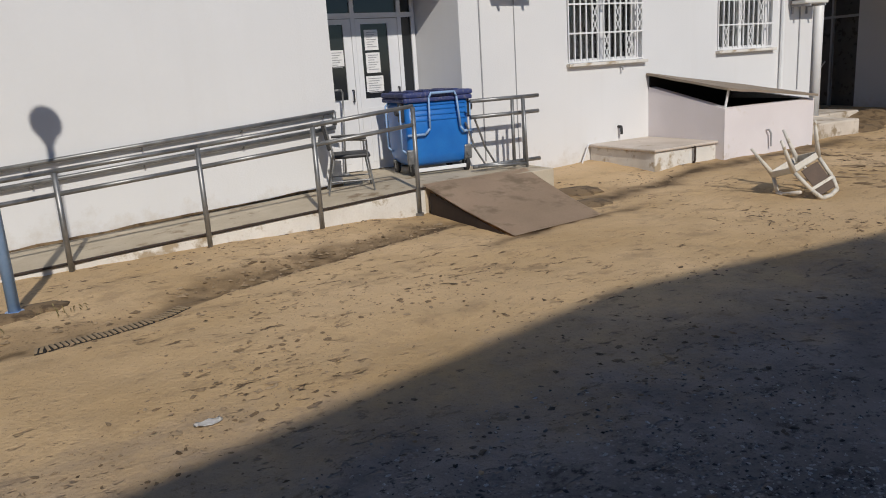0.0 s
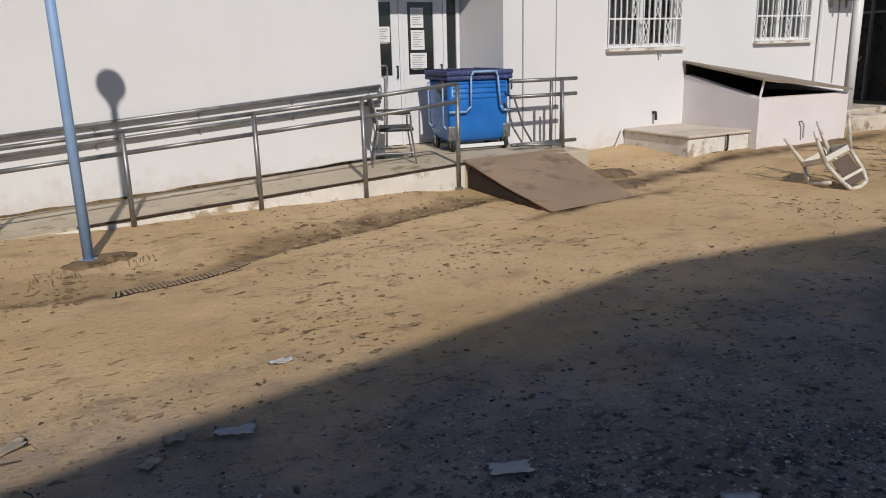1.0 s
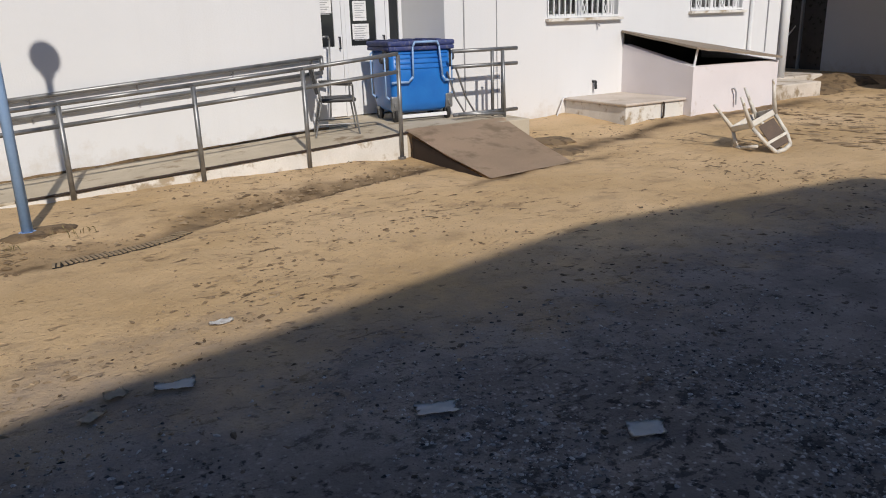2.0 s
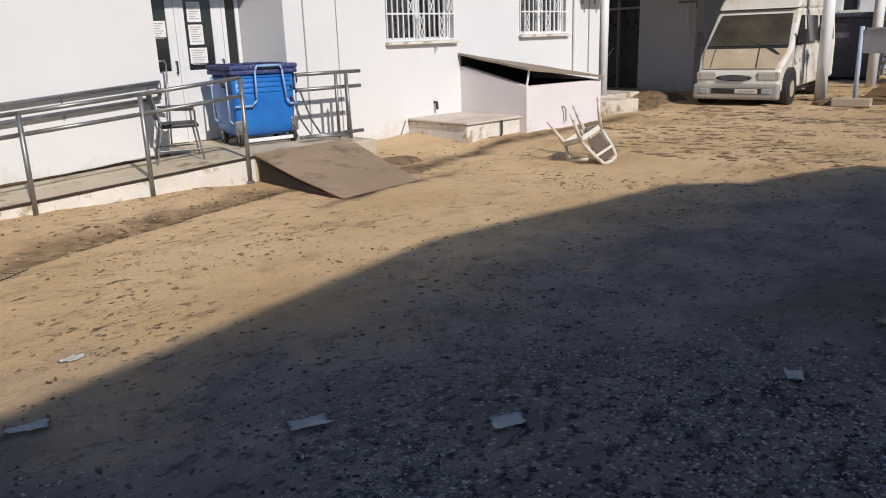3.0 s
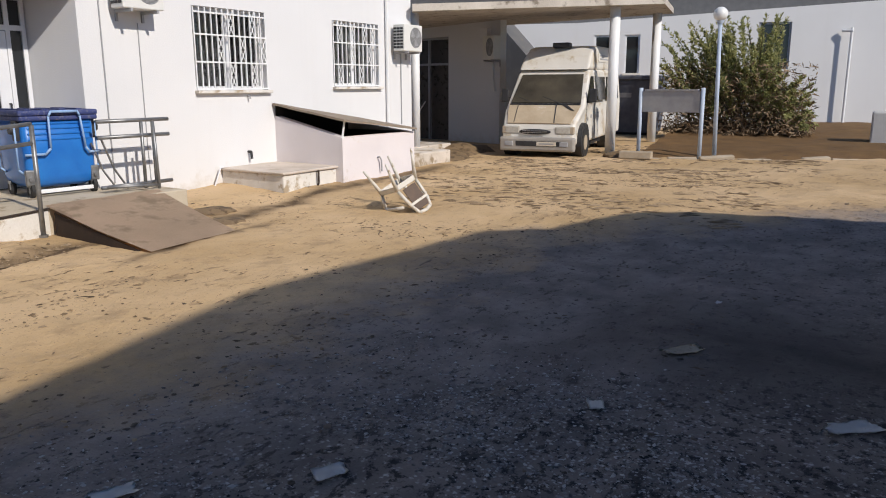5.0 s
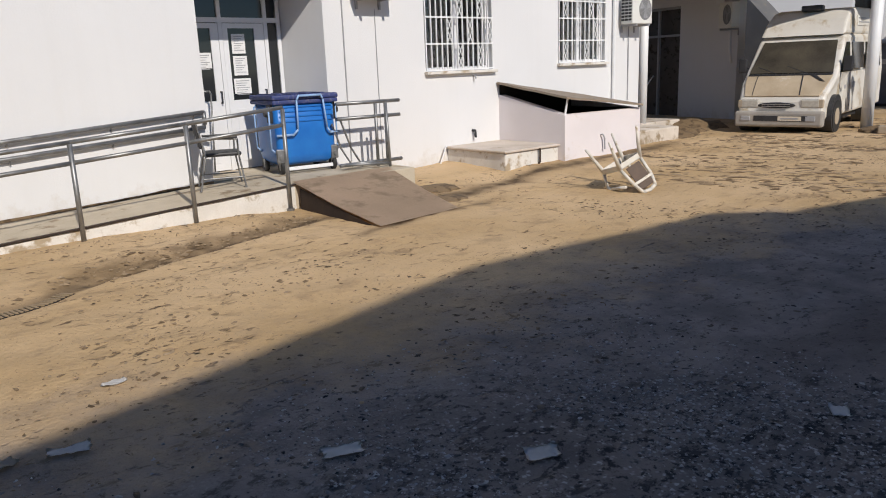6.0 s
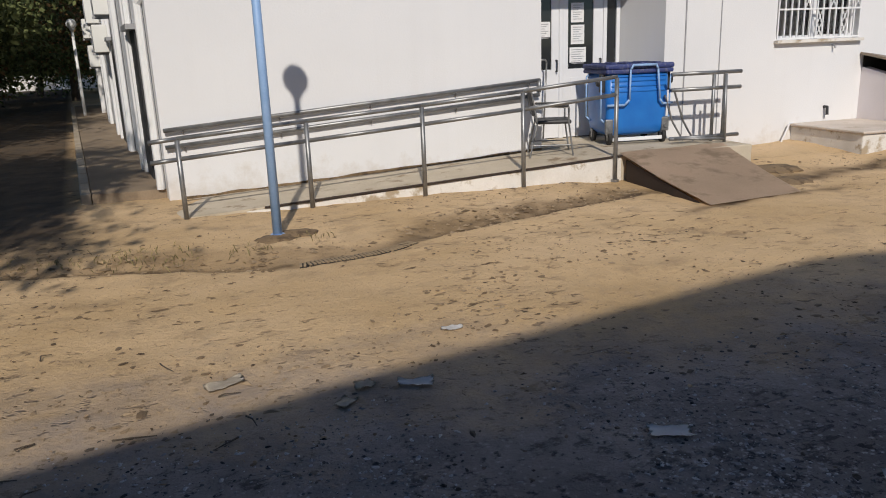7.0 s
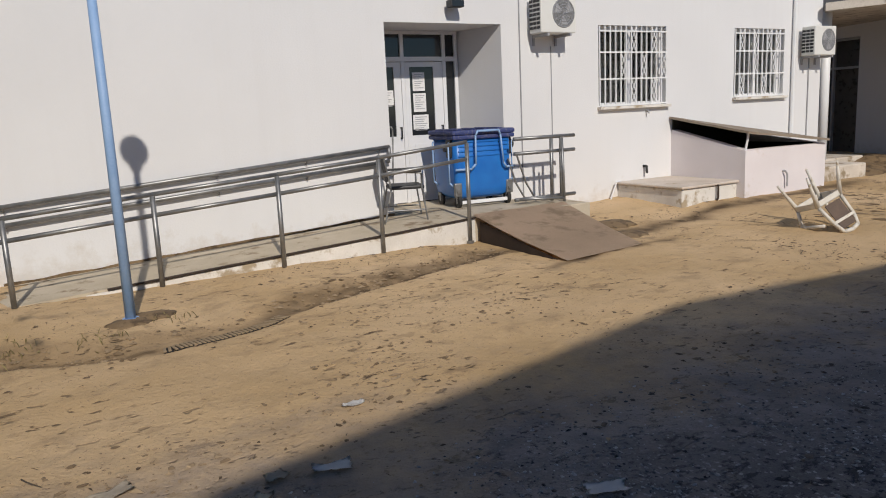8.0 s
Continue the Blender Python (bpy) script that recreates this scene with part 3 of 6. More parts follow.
def build_door():
    d = thing("door_1", pose(RX0, RDEEP - 0.06, FLOOR), "white aluminium glazed double door with transom and taped notices", "door", kind="structure")
    W, H, T = RXB - RX0, RTOP - FLOOR, 2.14
    bm = bmesh.new()
    for x in (0.0, 0.72, 1.45):
        box(bm, x, 0, 0, x + 0.06, 0.06, H)
    box(bm, W - 0.06, 0, 0, W, 0.06, H)
    for a, b in ((0.06, 0.72), (0.78, 1.45), (1.51, W - 0.06)):
        box(bm, a, 0, T, b, 0.06, T + 0.07)
        box(bm, a, 0, H - 0.05, b, 0.06, H)
    part("door_frame", bm, PVC_WHITE, d)
    for a, b in ((0.06, 0.72), (0.78, 1.45), (1.51, W - 0.06)):
        part("transom_pane", boxed(a, 0.028, T + 0.07, b, 0.034, H - 0.05), GLASS, d)
    part("side_pane", boxed(1.51, 0.028, 0.0, W - 0.06, 0.034, T), GLASS, d)
    for a, b, st in ((0.065, 0.715, 0.12), (0.785, 1.445, 0.16)):
        leaf = part("door_leaf", bmesh.new(), PVC_WHITE, d)
        bm = bmesh.new()
        box(bm, a, 0.006, 0.01, a + 0.08, 0.054, T - 0.01)
        box(bm, b - st, 0.006, 0.01, b, 0.054, T - 0.01)
        box(bm, a + 0.08, 0.006, T - 0.08, b - st, 0.054, T - 0.01)
        box(bm, a + 0.08, 0.006, 0.01, b - st, 0.054, 1.03)
        box(bm, a + 0.12, 0.001, 0.12, b - st - 0.04, 0.007, 0.9, bevel=0.003)
        bm.to_mesh(leaf.data)
        bm.free()
        part("pane", boxed(a + 0.08, 0.027, 1.03, b - st, 0.033, T - 0.08), GLASS, leaf)
        hb = bmesh.new()
        bent_tube(hb, [(b - 0.05, 0.01, 1.0), (b - 0.05, -0.04, 1.0), (b - 0.05, -0.04, 1.16), (b - 0.05, 0.01, 1.16)], 0.011)
        part("door_handle", hb, BLACK_PLASTIC, leaf)
    for x, z, w2, h2 in ((0.92, 1.7, 0.21, 0.28), (0.92, 1.385, 0.22, 0.28), (0.9, 1.12, 0.27, 0.22), (0.37, 1.5, 0.21, 0.22)):
        s = part("notice", boxed(x, 0.02, z, x + w2, 0.0255, z + h2), PAPER, d, "white taped paper notice")
        bm = bmesh.new()
        for i in range(7):
            box(bm, x + 0.03, 0.017, z + h2 - 0.04 - i * 0.033, x + w2 - 0.03 - 0.03 * ((i * 7) % 3), 0.0192, z + h2 - 0.03 - i * 0.033)
        part("print", bm, GREY_PLASTIC, s)


build_door()


def build_aircon(m, side):
    a = thing("air_conditioner", m, "cream outdoor air conditioner unit on a wall bracket", "air conditioner", "wall air conditioners")
    body = part("body", boxed(0, -0.36, 0, 0.66, -0.08, 0.54, bevel=0.015), AC_WHITE, a)
    bm = bmesh.new()
    for r in (0.2, 0.16, 0.12, 0.08, 0.04):
        pts = [(0.42 + r * math.cos(i * math.tau / 28), -0.368, 0.28 + r * math.sin(i * math.tau / 28)) for i in range(29)]
        for p, q in zip(pts, pts[1:]):
            tube(bm, p, q, 0.004, segs=4)
    for i in range(6):
        c, s = math.cos(i * math.pi / 6) * 0.2, math.sin(i * math.pi / 6) * 0.2
        tube(bm, (0.42 - c, -0.368, 0.28 - s), (0.42 + c, -0.368, 0.28 + s), 0.004, segs=4)
    part("fan_guard", bm, GREY_PLASTIC, a)
    bm = bmesh.new()
    bmesh.ops.create_cone(bm, cap_ends=True, segments=28, radius1=0.21, radius2=0.21, depth=0.01, matrix=pose(0.42, -0.358, 0.28, 90))
    part("fan_opening", bm, FIN, a)
    bm = bmesh.new()
    for i in range(3):
        th = i * math.tau / 3
        prism(bm, [(0.42 + 0.03 * math.cos(th), 0.28 + 0.03 * math.sin(th)), (0.42 + 0.19 * math.cos(th + 0.2), 0.28 + 0.19 * math.sin(th + 0.2)),
                   (0.42 + 0.18 * math.cos(th + 1.0), 0.28 + 0.18 * math.sin(th + 1.0))], "y", -0.3655, -0.3635)
    part("fan_blades", bm, GREY_PLASTIC, a)
    bm = bmesh.new()
    for i in range(7):
        for j in range(3):
            box(bm, -0.006, -0.33 + j * 0.085, 0.06 + i * 0.063, 0.002, -0.26 + j * 0.085, 0.1 + i * 0.063)
    part("side_louvre", bm, BLACK_PLASTIC, a)
    for x in (0.1, 0.52):
        bm = bmesh.new()
        box(bm, x, -0.38, -0.045, x + 0.035, 0.0, -0.004)
        box(bm, x, -0.03, -0.16, x + 0.035, 0.0, -0.045)
        part("bracket", bm, GREY_PLASTIC, a)
    return a


build_aircon(pose(6.68, WY, 2.76), 0)
build_aircon(pose(13.2, WY, 2.42), 0)


def wall_pipe(name, pts, r, mat, label):
    bm = bmesh.new()
    bent_tube(bm, pts, r)
    ob = tagged(part(name, bm, mat), label, "pipe")
    return ob


wall_pipe("cable_conduit", [(6.54, WY - 0.012, 6.3), (6.54, WY - 0.012, 0.36)], 0.01, GREY_PLASTIC, "thin grey cable running down the white wall")
wall_pipe("drain_hose", [(7.13, WY - 0.01, 2.6), (7.13, WY - 0.01, 0.9), (7.14, WY - 0.01, 0.3)], 0.007, GREY_PLASTIC, "thin grey condensate hose below the air conditioner")
wall_pipe("downpipe", [(13.02, WY - 0.05, 6.3), (13.02, WY - 0.05, 0.2)], 0.035, WHITE_PAINT, "white rainwater downpipe fixed to the wall")
wall_pipe("cable_conduit", [(13.55, WY - 0.015, 2.4), (13.55, WY - 0.015, 0.9)], 0.012, GREY_PLASTIC, "thin grey cable below the air conditioner")
wall_pipe("overflow_pipe", [(9.15, WY + 0.05, 1.55), (9.15, WY - 0.06, 1.54), (9.15, WY - 0.07, 1.5)], 0.014, GREY_PLASTIC, "short grey pipe stub below the window")
wall_pipe("tap_pipe", [(9.1, WY + 0.02, 0.62), (9.1, WY - 0.07, 0.62), (9.1, WY - 0.08, 0.5)], 0.022, BLACK_PLASTIC, "dark tap sticking out of the wall")
tagged(part("wall_plate", boxed(7.42, WY - 0.02, 3.08, 7.53, WY - 0.001, 3.18, bevel=0.004), BLACK_PLASTIC), "small black plate on the wall", "sign")


def build_spotlight():
    s = thing("wall_spotlight", pose(5.35, WY, 3.17), "dark floodlight above the entrance", "lamp")
    part("bracket", boxed(-0.03, -0.1, -0.01, 0.03, -0.002, 0.05, bevel=0.004), BLACK_PLASTIC, s)
    part("housing", boxed(-0.11, -0.22, -0.07, 0.11, -0.08, 0.03, bevel=0.015), BLACK_PLASTIC, s)
    part("lens", boxed(-0.09, -0.226, -0.06, 0.09, -0.2205, 0.02), GLASS, s)


build_spotlight()


# ---- ramp, platform, railings ----
def build_ramp():
    bm = bmesh.new()
    prism(bm, [(-0.75, -0.2), (4.75, -0.2), (4.75, FLOOR), (-0.75, 0.02)], "y", 7.86, WY - 0.002)
    structure("ramp", bm, CONCRETE, "mud-stained concrete wheelchair ramp", "ramp")
    bm = bmesh.new()
    box(bm, 4.75, 7.86, -0.2, 6.84, WY - 0.002, FLOOR, bevel=0.012)
    box(bm, RX0, WY, -0.2, RXB, RDEEP, FLOOR - 0.004)
    structure("entrance_platform", bm, CONCRETE, "concrete entrance platform with dirty edges", "platform")
    bm = bmesh.new()
    prism(bm, [(0.2, -0.1), (4.85, -0.1), (4.85, FLOOR - 0.02), (0.2, 0.048)], "y", 7.835, 7.858)
    for v in bm.verts:
        if v.co.y < 7.84 and v.co.z > 0:
            v.co.y += 0.008
    bmesh.ops.subdivide_edges(bm, edges=[e for e in bm.edges if abs(e.verts[0].co.x - e.verts[1].co.x) > 1], cuts=60)
    for v in bm.verts:
        if v.co.y < 7.85:
            v.co.y += 0.012 * noise.noise(Vector((v.co.x * 2.3, v.co.z * 5, 0.4)))
    structure("ramp_face", bm, WHITE_RAW, "flaking whitewashed side of the ramp", "ramp side")
    # thin dark strip along the ramp's upper edge
    bm = bmesh.new()
    prism(bm, [(0.4, 0.074), (4.86, FLOOR - 0.008), (4.86, FLOOR + 0.008), (0.4, 0.09)], "y", 7.815, 7.857)
    structure("ramp_edge", bm, DARK_BROWN, "thin dark edging along the top of the ramp", "ramp edge")
    # dark strip at the wall's foot: grime and the rail's shadow in one colour
    bm = bmesh.new()
    for i in range(48):
        xa, xb = -0.5 + i * 0.1, -0.4 + i * 0.1
        za, zb = (0.02 + 0.3 * (x + 0.75) / 5.5 for x in (xa, xb))
        ha, hb = (0.03 + 0.02 * noise.noise(Vector((x * 3.1, 0.2, 0))) for x in (xa, xb))
        prism(bm, [(xa, za - 0.01), (xb, zb - 0.01), (xb, zb + hb), (xa, za + ha)], "y", WY - 0.006, WY - 0.0025)
    structure("ramp_joint", bm, DAMP, "dark strip between the ramp and the wall, for grime and rail shadow", "joint")


build_ramp()


def ramp_z(x):
    return max(0.02, 0.02 + (FLOOR - 0.02) * min((x + 0.75) / 5.5, 1.0))


def build_ramp_railing():
    r = thing("ramp_railing", pose(0, 7.81, 0), "galvanised tube handrail along the ramp", "railing")
    tops = [(-0.43, 0.885), (0.925, 0.985), (2.25, 1.08), (3.50, 1.175), (4.75, 1.285)]
    for x, z in tops:
        p = part("post", tube(bmesh.new(), (x, 0, -0.05), (x, 0, z), 0.027, segs=14), STEEL, r, smooth=True)
        part("flange", tube(bmesh.new(), (x, 0, 0.0), (x, 0, 0.03), 0.05, segs=14), STEEL, p)
    for dz, name in ((0.015, "top_rail"), (-0.2, "lower_rail")):
        bm = bmesh.new()
        bent_tube(bm, [(-0.72, 0, 0.86 + dz)] + [(x, 0, z + dz) for x, z in tops], 0.024, 12)
        part(name, bm, STEEL, r, smooth=True)


build_ramp_railing()


def build_wall_rail():
    r = thing("wall_handrail", pose(0, WY - 0.06, 0), "galvanised double handrail bracketed to the wall", "railing")
    for z0, z1, name in ((0.89, 1.255, "top_rail"), (0.69, 1.06, "lower_rail")):
        bm = bmesh.new()
        bent_tube(bm, [(-0.62, 0.0, z0), (4.24, 0.0, z1)] + ([(4.24, 0.0, 1.09)] if name == "top_rail" else []), 0.026, 12)
        part(name, bm, STEEL, r, smooth=True)
        for x in (-0.4, 0.75, 1.9, 3.05, 4.1):
            z = z0 + (z1 - z0) * (x + 0.62) / 4.86
            part("bracket", bent_tube(bmesh.new(), [(x, 0.0, z - 0.02), (x, 0.02, z - 0.06), (x, 0.059, z - 0.06)], 0.009), STEEL, r)


build_wall_rail()


def build_platform_railing():
    r = thing("platform_railing", pose(0, 8.45, 0), "galvanised tube railing at the end of the platform", "railing")
    for x in (6.62, 6.8):
        part("post", tube(bmesh.new(), (x, 0, FLOOR - 0.01), (x, 0, 1.25), 0.024, segs=12), STEEL, r, smooth=True)
    for z, name in ((1.26, "top_rail"), (1.05, "middle_rail"), (0.39, "bottom_rail")):
        part(name, tube(bmesh.new(), (5.95, 0, z), (7.06, 0, z), 0.027), STEEL, r, smooth=True)
    part("post", tube(bmesh.new(), (6.69, -0.2, FLOOR - 0.01), (6.69, -0.16, 1.24), 0.022, segs=12), STEEL, r, smooth=True)
    part("bottom_rail", tube(bmesh.new(), (6.0, -0.05, 0.4), (6.69, -0.2, 0.37), 0.02), STEEL, r, smooth=True)
    bm = bmesh.new()
    bent_tube(bm, [(6.04, 0.06, 1.03), (6.22, 0.1, 0.62), (6.42, 0.12, FLOOR + 0.012)], 0.014)
    part("brace", bm, STEEL, r)
    bm = bmesh.new()
    bent_tube(bm, [(5.98, 0.2, 0.98), (6.12, 0.2, 0.6), (6.3, 0.2, FLOOR + 0.012)], 0.014)
    part("brace", bm, STEEL, r)


build_platform_railing()


def build_plate():
    bm = bmesh.new()
    low = [(4.87, 6.02, 0.015), (6.17, 6.18, 0.015)]
    high = [(6.5, 8.03, FLOOR + 0.03), (4.86, 7.92, FLOOR + 0.03)]
    top = [Vector(p) for p in low + high]
    n, k = 14, 16
    grid = []
    for j in range(k + 1):
        for i in range(n + 1):
            a = top[0].lerp(top[1], i / n)
            b = top[3].lerp(top[2], i / n)
            p = a.lerp(b, j / k)
            sag = -0.02 * math.sin(math.pi * j / k)
            grid.append(bm.verts.new(p + Vector((0, 0, sag + 0.006 * noise.noise(p * 2)))))
    w = n + 1
    for j in range(k):
        for i in range(n):
            bm.faces.new((grid[j * w + i], grid[j * w + i + 1], grid[(j + 1) * w + i + 1], grid[(j + 1) * w + i]))
    bmesh.ops.solidify(bm, geom=bm.faces[:], thickness=0.025)
    w = thing("loading_plate", pose(0, 0, 0), "muddy sheet-metal plate laid from the yard onto the platform", "ramp plate")
    part("sheet", bm, PLATE, w)
    # dark brown skirts close both sides below the plate
    for (x0, y0), (x1, y1) in (((4.875, 6.2), (4.885, 7.78)), ((6.28, 6.45), (6.46, 7.78))):
        bm = bmesh.new()
        foot = [bm.verts.new(p) for p in ((x0, y0, -0.06), (x1, y1, -0.06), (x1, y1, FLOOR - 0.05), (x0, y0, 0.0))]
        back = [bm.verts.new((v.co.x + 0.008, v.co.y, v.co.z)) for v in foot]
        bm.faces.new(foot)
        bm.faces.new(back[::-1])
        for i in range(4):
            j = (i + 1) % 4
            bm.faces.new((foot[j], foot[i], back[i], back[j]))
        bmesh.ops.recalc_face_normals(bm, faces=bm.faces)
        part("side_skirt", bm, DARK_BROWN, w, "dark brown side skirt")


build_plate()


# ---- bin ----
def build_bin():
    b = thing("wheeled_bin", pose(5.66, 9.12, FLOOR, 0, 0, -6) @ Matrix.Diagonal((0.8, 0.82, 1.0, 1)), "blue four-wheeled waste container with tube lifting bars", "waste container")
    bm = bmesh.new()
    levels = ((0.12, 0.44, 0.35), (0.17, 0.525, 0.43), (0.27, 0.556, 0.458), (0.62, 0.57, 0.47), (0.98, 0.57, 0.47))
    rings = []
    for z, hx, hy in levels:
        ring = []
        for cx, cy, a0 in ((1, 1, 0), (-1, 1, 90), (-1, -1, 180), (1, -1, 270)):
            for s in range(5):
                a = radians(a0 + 22.5 * s)
                rr = 0.09
                ring.append(bm.verts.new((cx * (hx - rr) + rr * math.cos(a), cy * (hy - rr) + rr * math.sin(a), z)))
        rings.append(ring)
    for p, q in zip(rings, rings[1:]):
        for i in range(len(p)):
            j = (i + 1) % len(p)
            bm.faces.new((p[i], p[j], q[j], q[i]))
    bm.faces.new(rings[0][::-1])
    bm.faces.new(rings[-1])
    part("body", bm, BLUE_BIN, b, "blue moulded plastic body", smooth=True)
    part("rim", boxed(-0.62, -0.52, 0.97, 0.62, 0.52, 1.03, bevel=0.02), BLUE_LID, b)
    bm = bmesh.new()
    box(bm, -0.63, -0.53, 1.032, 0.63, 0.53, 1.1, bevel=0.025)
    for i in range(4):
        box(bm, -0.5 + i * 0.27, -0.45, 1.098, -0.4 + i * 0.27, 0.45, 1.115, bevel=0.006)
    part("lid", bm, BLUE_LID, b, "dark blue dusty flat lid")
    bm = bmesh.new()
    bent_tube(bm, [(-0.58, -0.5, 0.55), (-0.28, -0.53, 0.55), (-0.2, -0.55, 0.62), (-0.2, -0.57, 1.02), (-0.16, -0.58, 1.08), (0.26, -0.58, 1.08), (0.3, -0.57, 1.02), (0.36, -0.55, 0.62), (0.42, -0.54, 0.55), (0.62, -0.5, 0.55)], 0.017, 10)
    part("push_bar", bm, BLUE_PAINT, b, "pale blue bent steel push bar", smooth=True)
    for sx in (-1, 1):
        bm = bmesh.new()
        bent_tube(bm, [(sx * 0.56, -0.36, 0.3), (sx * 0.64, -0.36, 0.36), (sx * 0.64, -0.36, 0.92), (sx * 0.58, -0.36, 0.96)], 0.015, 10)
        part("side_bar", bm, BLUE_PAINT, b, smooth=True)
        bm = bmesh.new()
        bent_tube(bm, [(sx * 0.56, 0.3, 0.3), (sx * 0.64, 0.3, 0.36), (sx * 0.64, 0.3, 0.92), (sx * 0.58, 0.3, 0.96)], 0.015, 10)
        part("side_bar", bm, BLUE_PAINT, b, smooth=True)
        bm = bmesh.new()
        tube(bm, (sx * 0.57, -0.3, 0.86), (sx * 0.7, -0.3, 0.86), 0.075, 0.05, 16)
        box(bm, sx * 0.6 - 0.03, -0.38, 0.72, sx * 0.6 + 0.03, -0.22, 0.97, bevel=0.015)
        part("trunnion", bm, BLACK_PLASTIC, b, "dark lifting trunnion")
        bm = bmesh.new()
        box(bm, sx * 0.52 - 0.07, -0.475, 0.16, sx * 0.52 + 0.07, -0.4, 0.36, bevel=0.02)
        tube(bm, (sx * 0.52, -0.47, 0.24), (sx * 0.52, -0.5, 0.24), 0.035)
        part("castor_housing", bm, STEEL, b, "grey castor mounting")
    bm = bmesh.new()
    for z in (0.72, 0.79, 0.86, 0.92):
        box(bm, -0.5, -0.486, z, 0.5, -0.46, z + 0.03, bevel=0.01)
    part("front_rib", bm, BLUE_BIN, b, "moulded stiffening ribs")
    for sx in (-0.5, 0.5):
        for sy in (-0.4, 0.3):
            c = part("castor", boxed(sx - 0.05, sy - 0.05, 0.14, sx + 0.05, sy + 0.05, 0.18, bevel=0.006), STEEL, b)
            bm = bmesh.new()
            tube(bm, (sx - 0.03, sy, 0.1), (sx + 0.03, sy, 0.1), 0.1, segs=20)
            part("wheel", bm, RUBBER, c)
            for s in (-0.036, 0.03):
                part("fork", boxed(sx + s, sy - 0.02, 0.06, sx + s + 0.006, sy + 0.02, 0.15), STEEL, c)
    part("base_bar", boxed(-0.46, -0.46, 0.05, 0.5, -0.435, 0.1, bevel=0.005), WHITE_PAINT, b, "pale lower foot bar")


build_bin()


def build_stand():
    """A thin bent rod on a foot, left beside the door."""
    bm = bmesh.new()
    bent_tube(bm, [(4.66, 9.79, FLOOR + 0.02), (4.72, 9.79, 1.46), (4.70, 9.79, 1.5), (4.6, 9.79, 1.5)], 0.014, 8)
    tube(bm, (4.66, 9.79, FLOOR), (4.66, 9.79, FLOOR + 0.03), 0.08, 0.05, 14)
    tagged(part("rod_stand", bm, STEEL, smooth=True), "thin bent grey metal rod standing by the door", "rod")


build_stand()


# ---- chairs ----
def build_black_chair():
    c = thing("visitor_chair", pose(4.25, 8.62, ramp_z(4.25), 0, 0, 70), "black visitor chair with a thin grey steel frame", "chair")
    for sx in (-1, 1):
        bm = bmesh.new()
        bent_tube(bm, [(sx * 0.26, -0.26, 0.0), (sx * 0.25, -0.2, 0.44), (sx * 0.25, -0.2, 0.63), (sx * 0.25, 0.2, 0.66)], 0.012)
        part("front_leg", bm, STEEL, c)
        bm = bmesh.new()
        bent_tube(bm, [(sx * 0.26, 0.3, 0.0), (sx * 0.23, 0.2, 0.44), (sx * 0.23, 0.28, 0.85)], 0.012)
        part("back_leg", bm, STEEL, c)
        part("armrest", boxed(sx * 0.25 - 0.025, -0.2, 0.64, sx * 0.25 + 0.025, 0.2, 0.67, bevel=0.008), BLACK_PLASTIC, c)
        part("stretcher", tube(bmesh.new(), (sx * 0.255, -0.24, 0.15), (sx * 0.25, 0.27, 0.15), 0.009), STEEL, c)
    part("seat", boxed(-0.24, -0.24, 0.42, 0.24, 0.22, 0.47, bevel=0.02), BLACK_PLASTIC, c)
    part("backrest", boxed(-0.22, -0.025, 0.0, 0.22, 0.02, 0.34, bevel=0.015, m=pose(0, 0.25, 0.53, -10)), BLACK_PLASTIC, c)


build_black_chair()


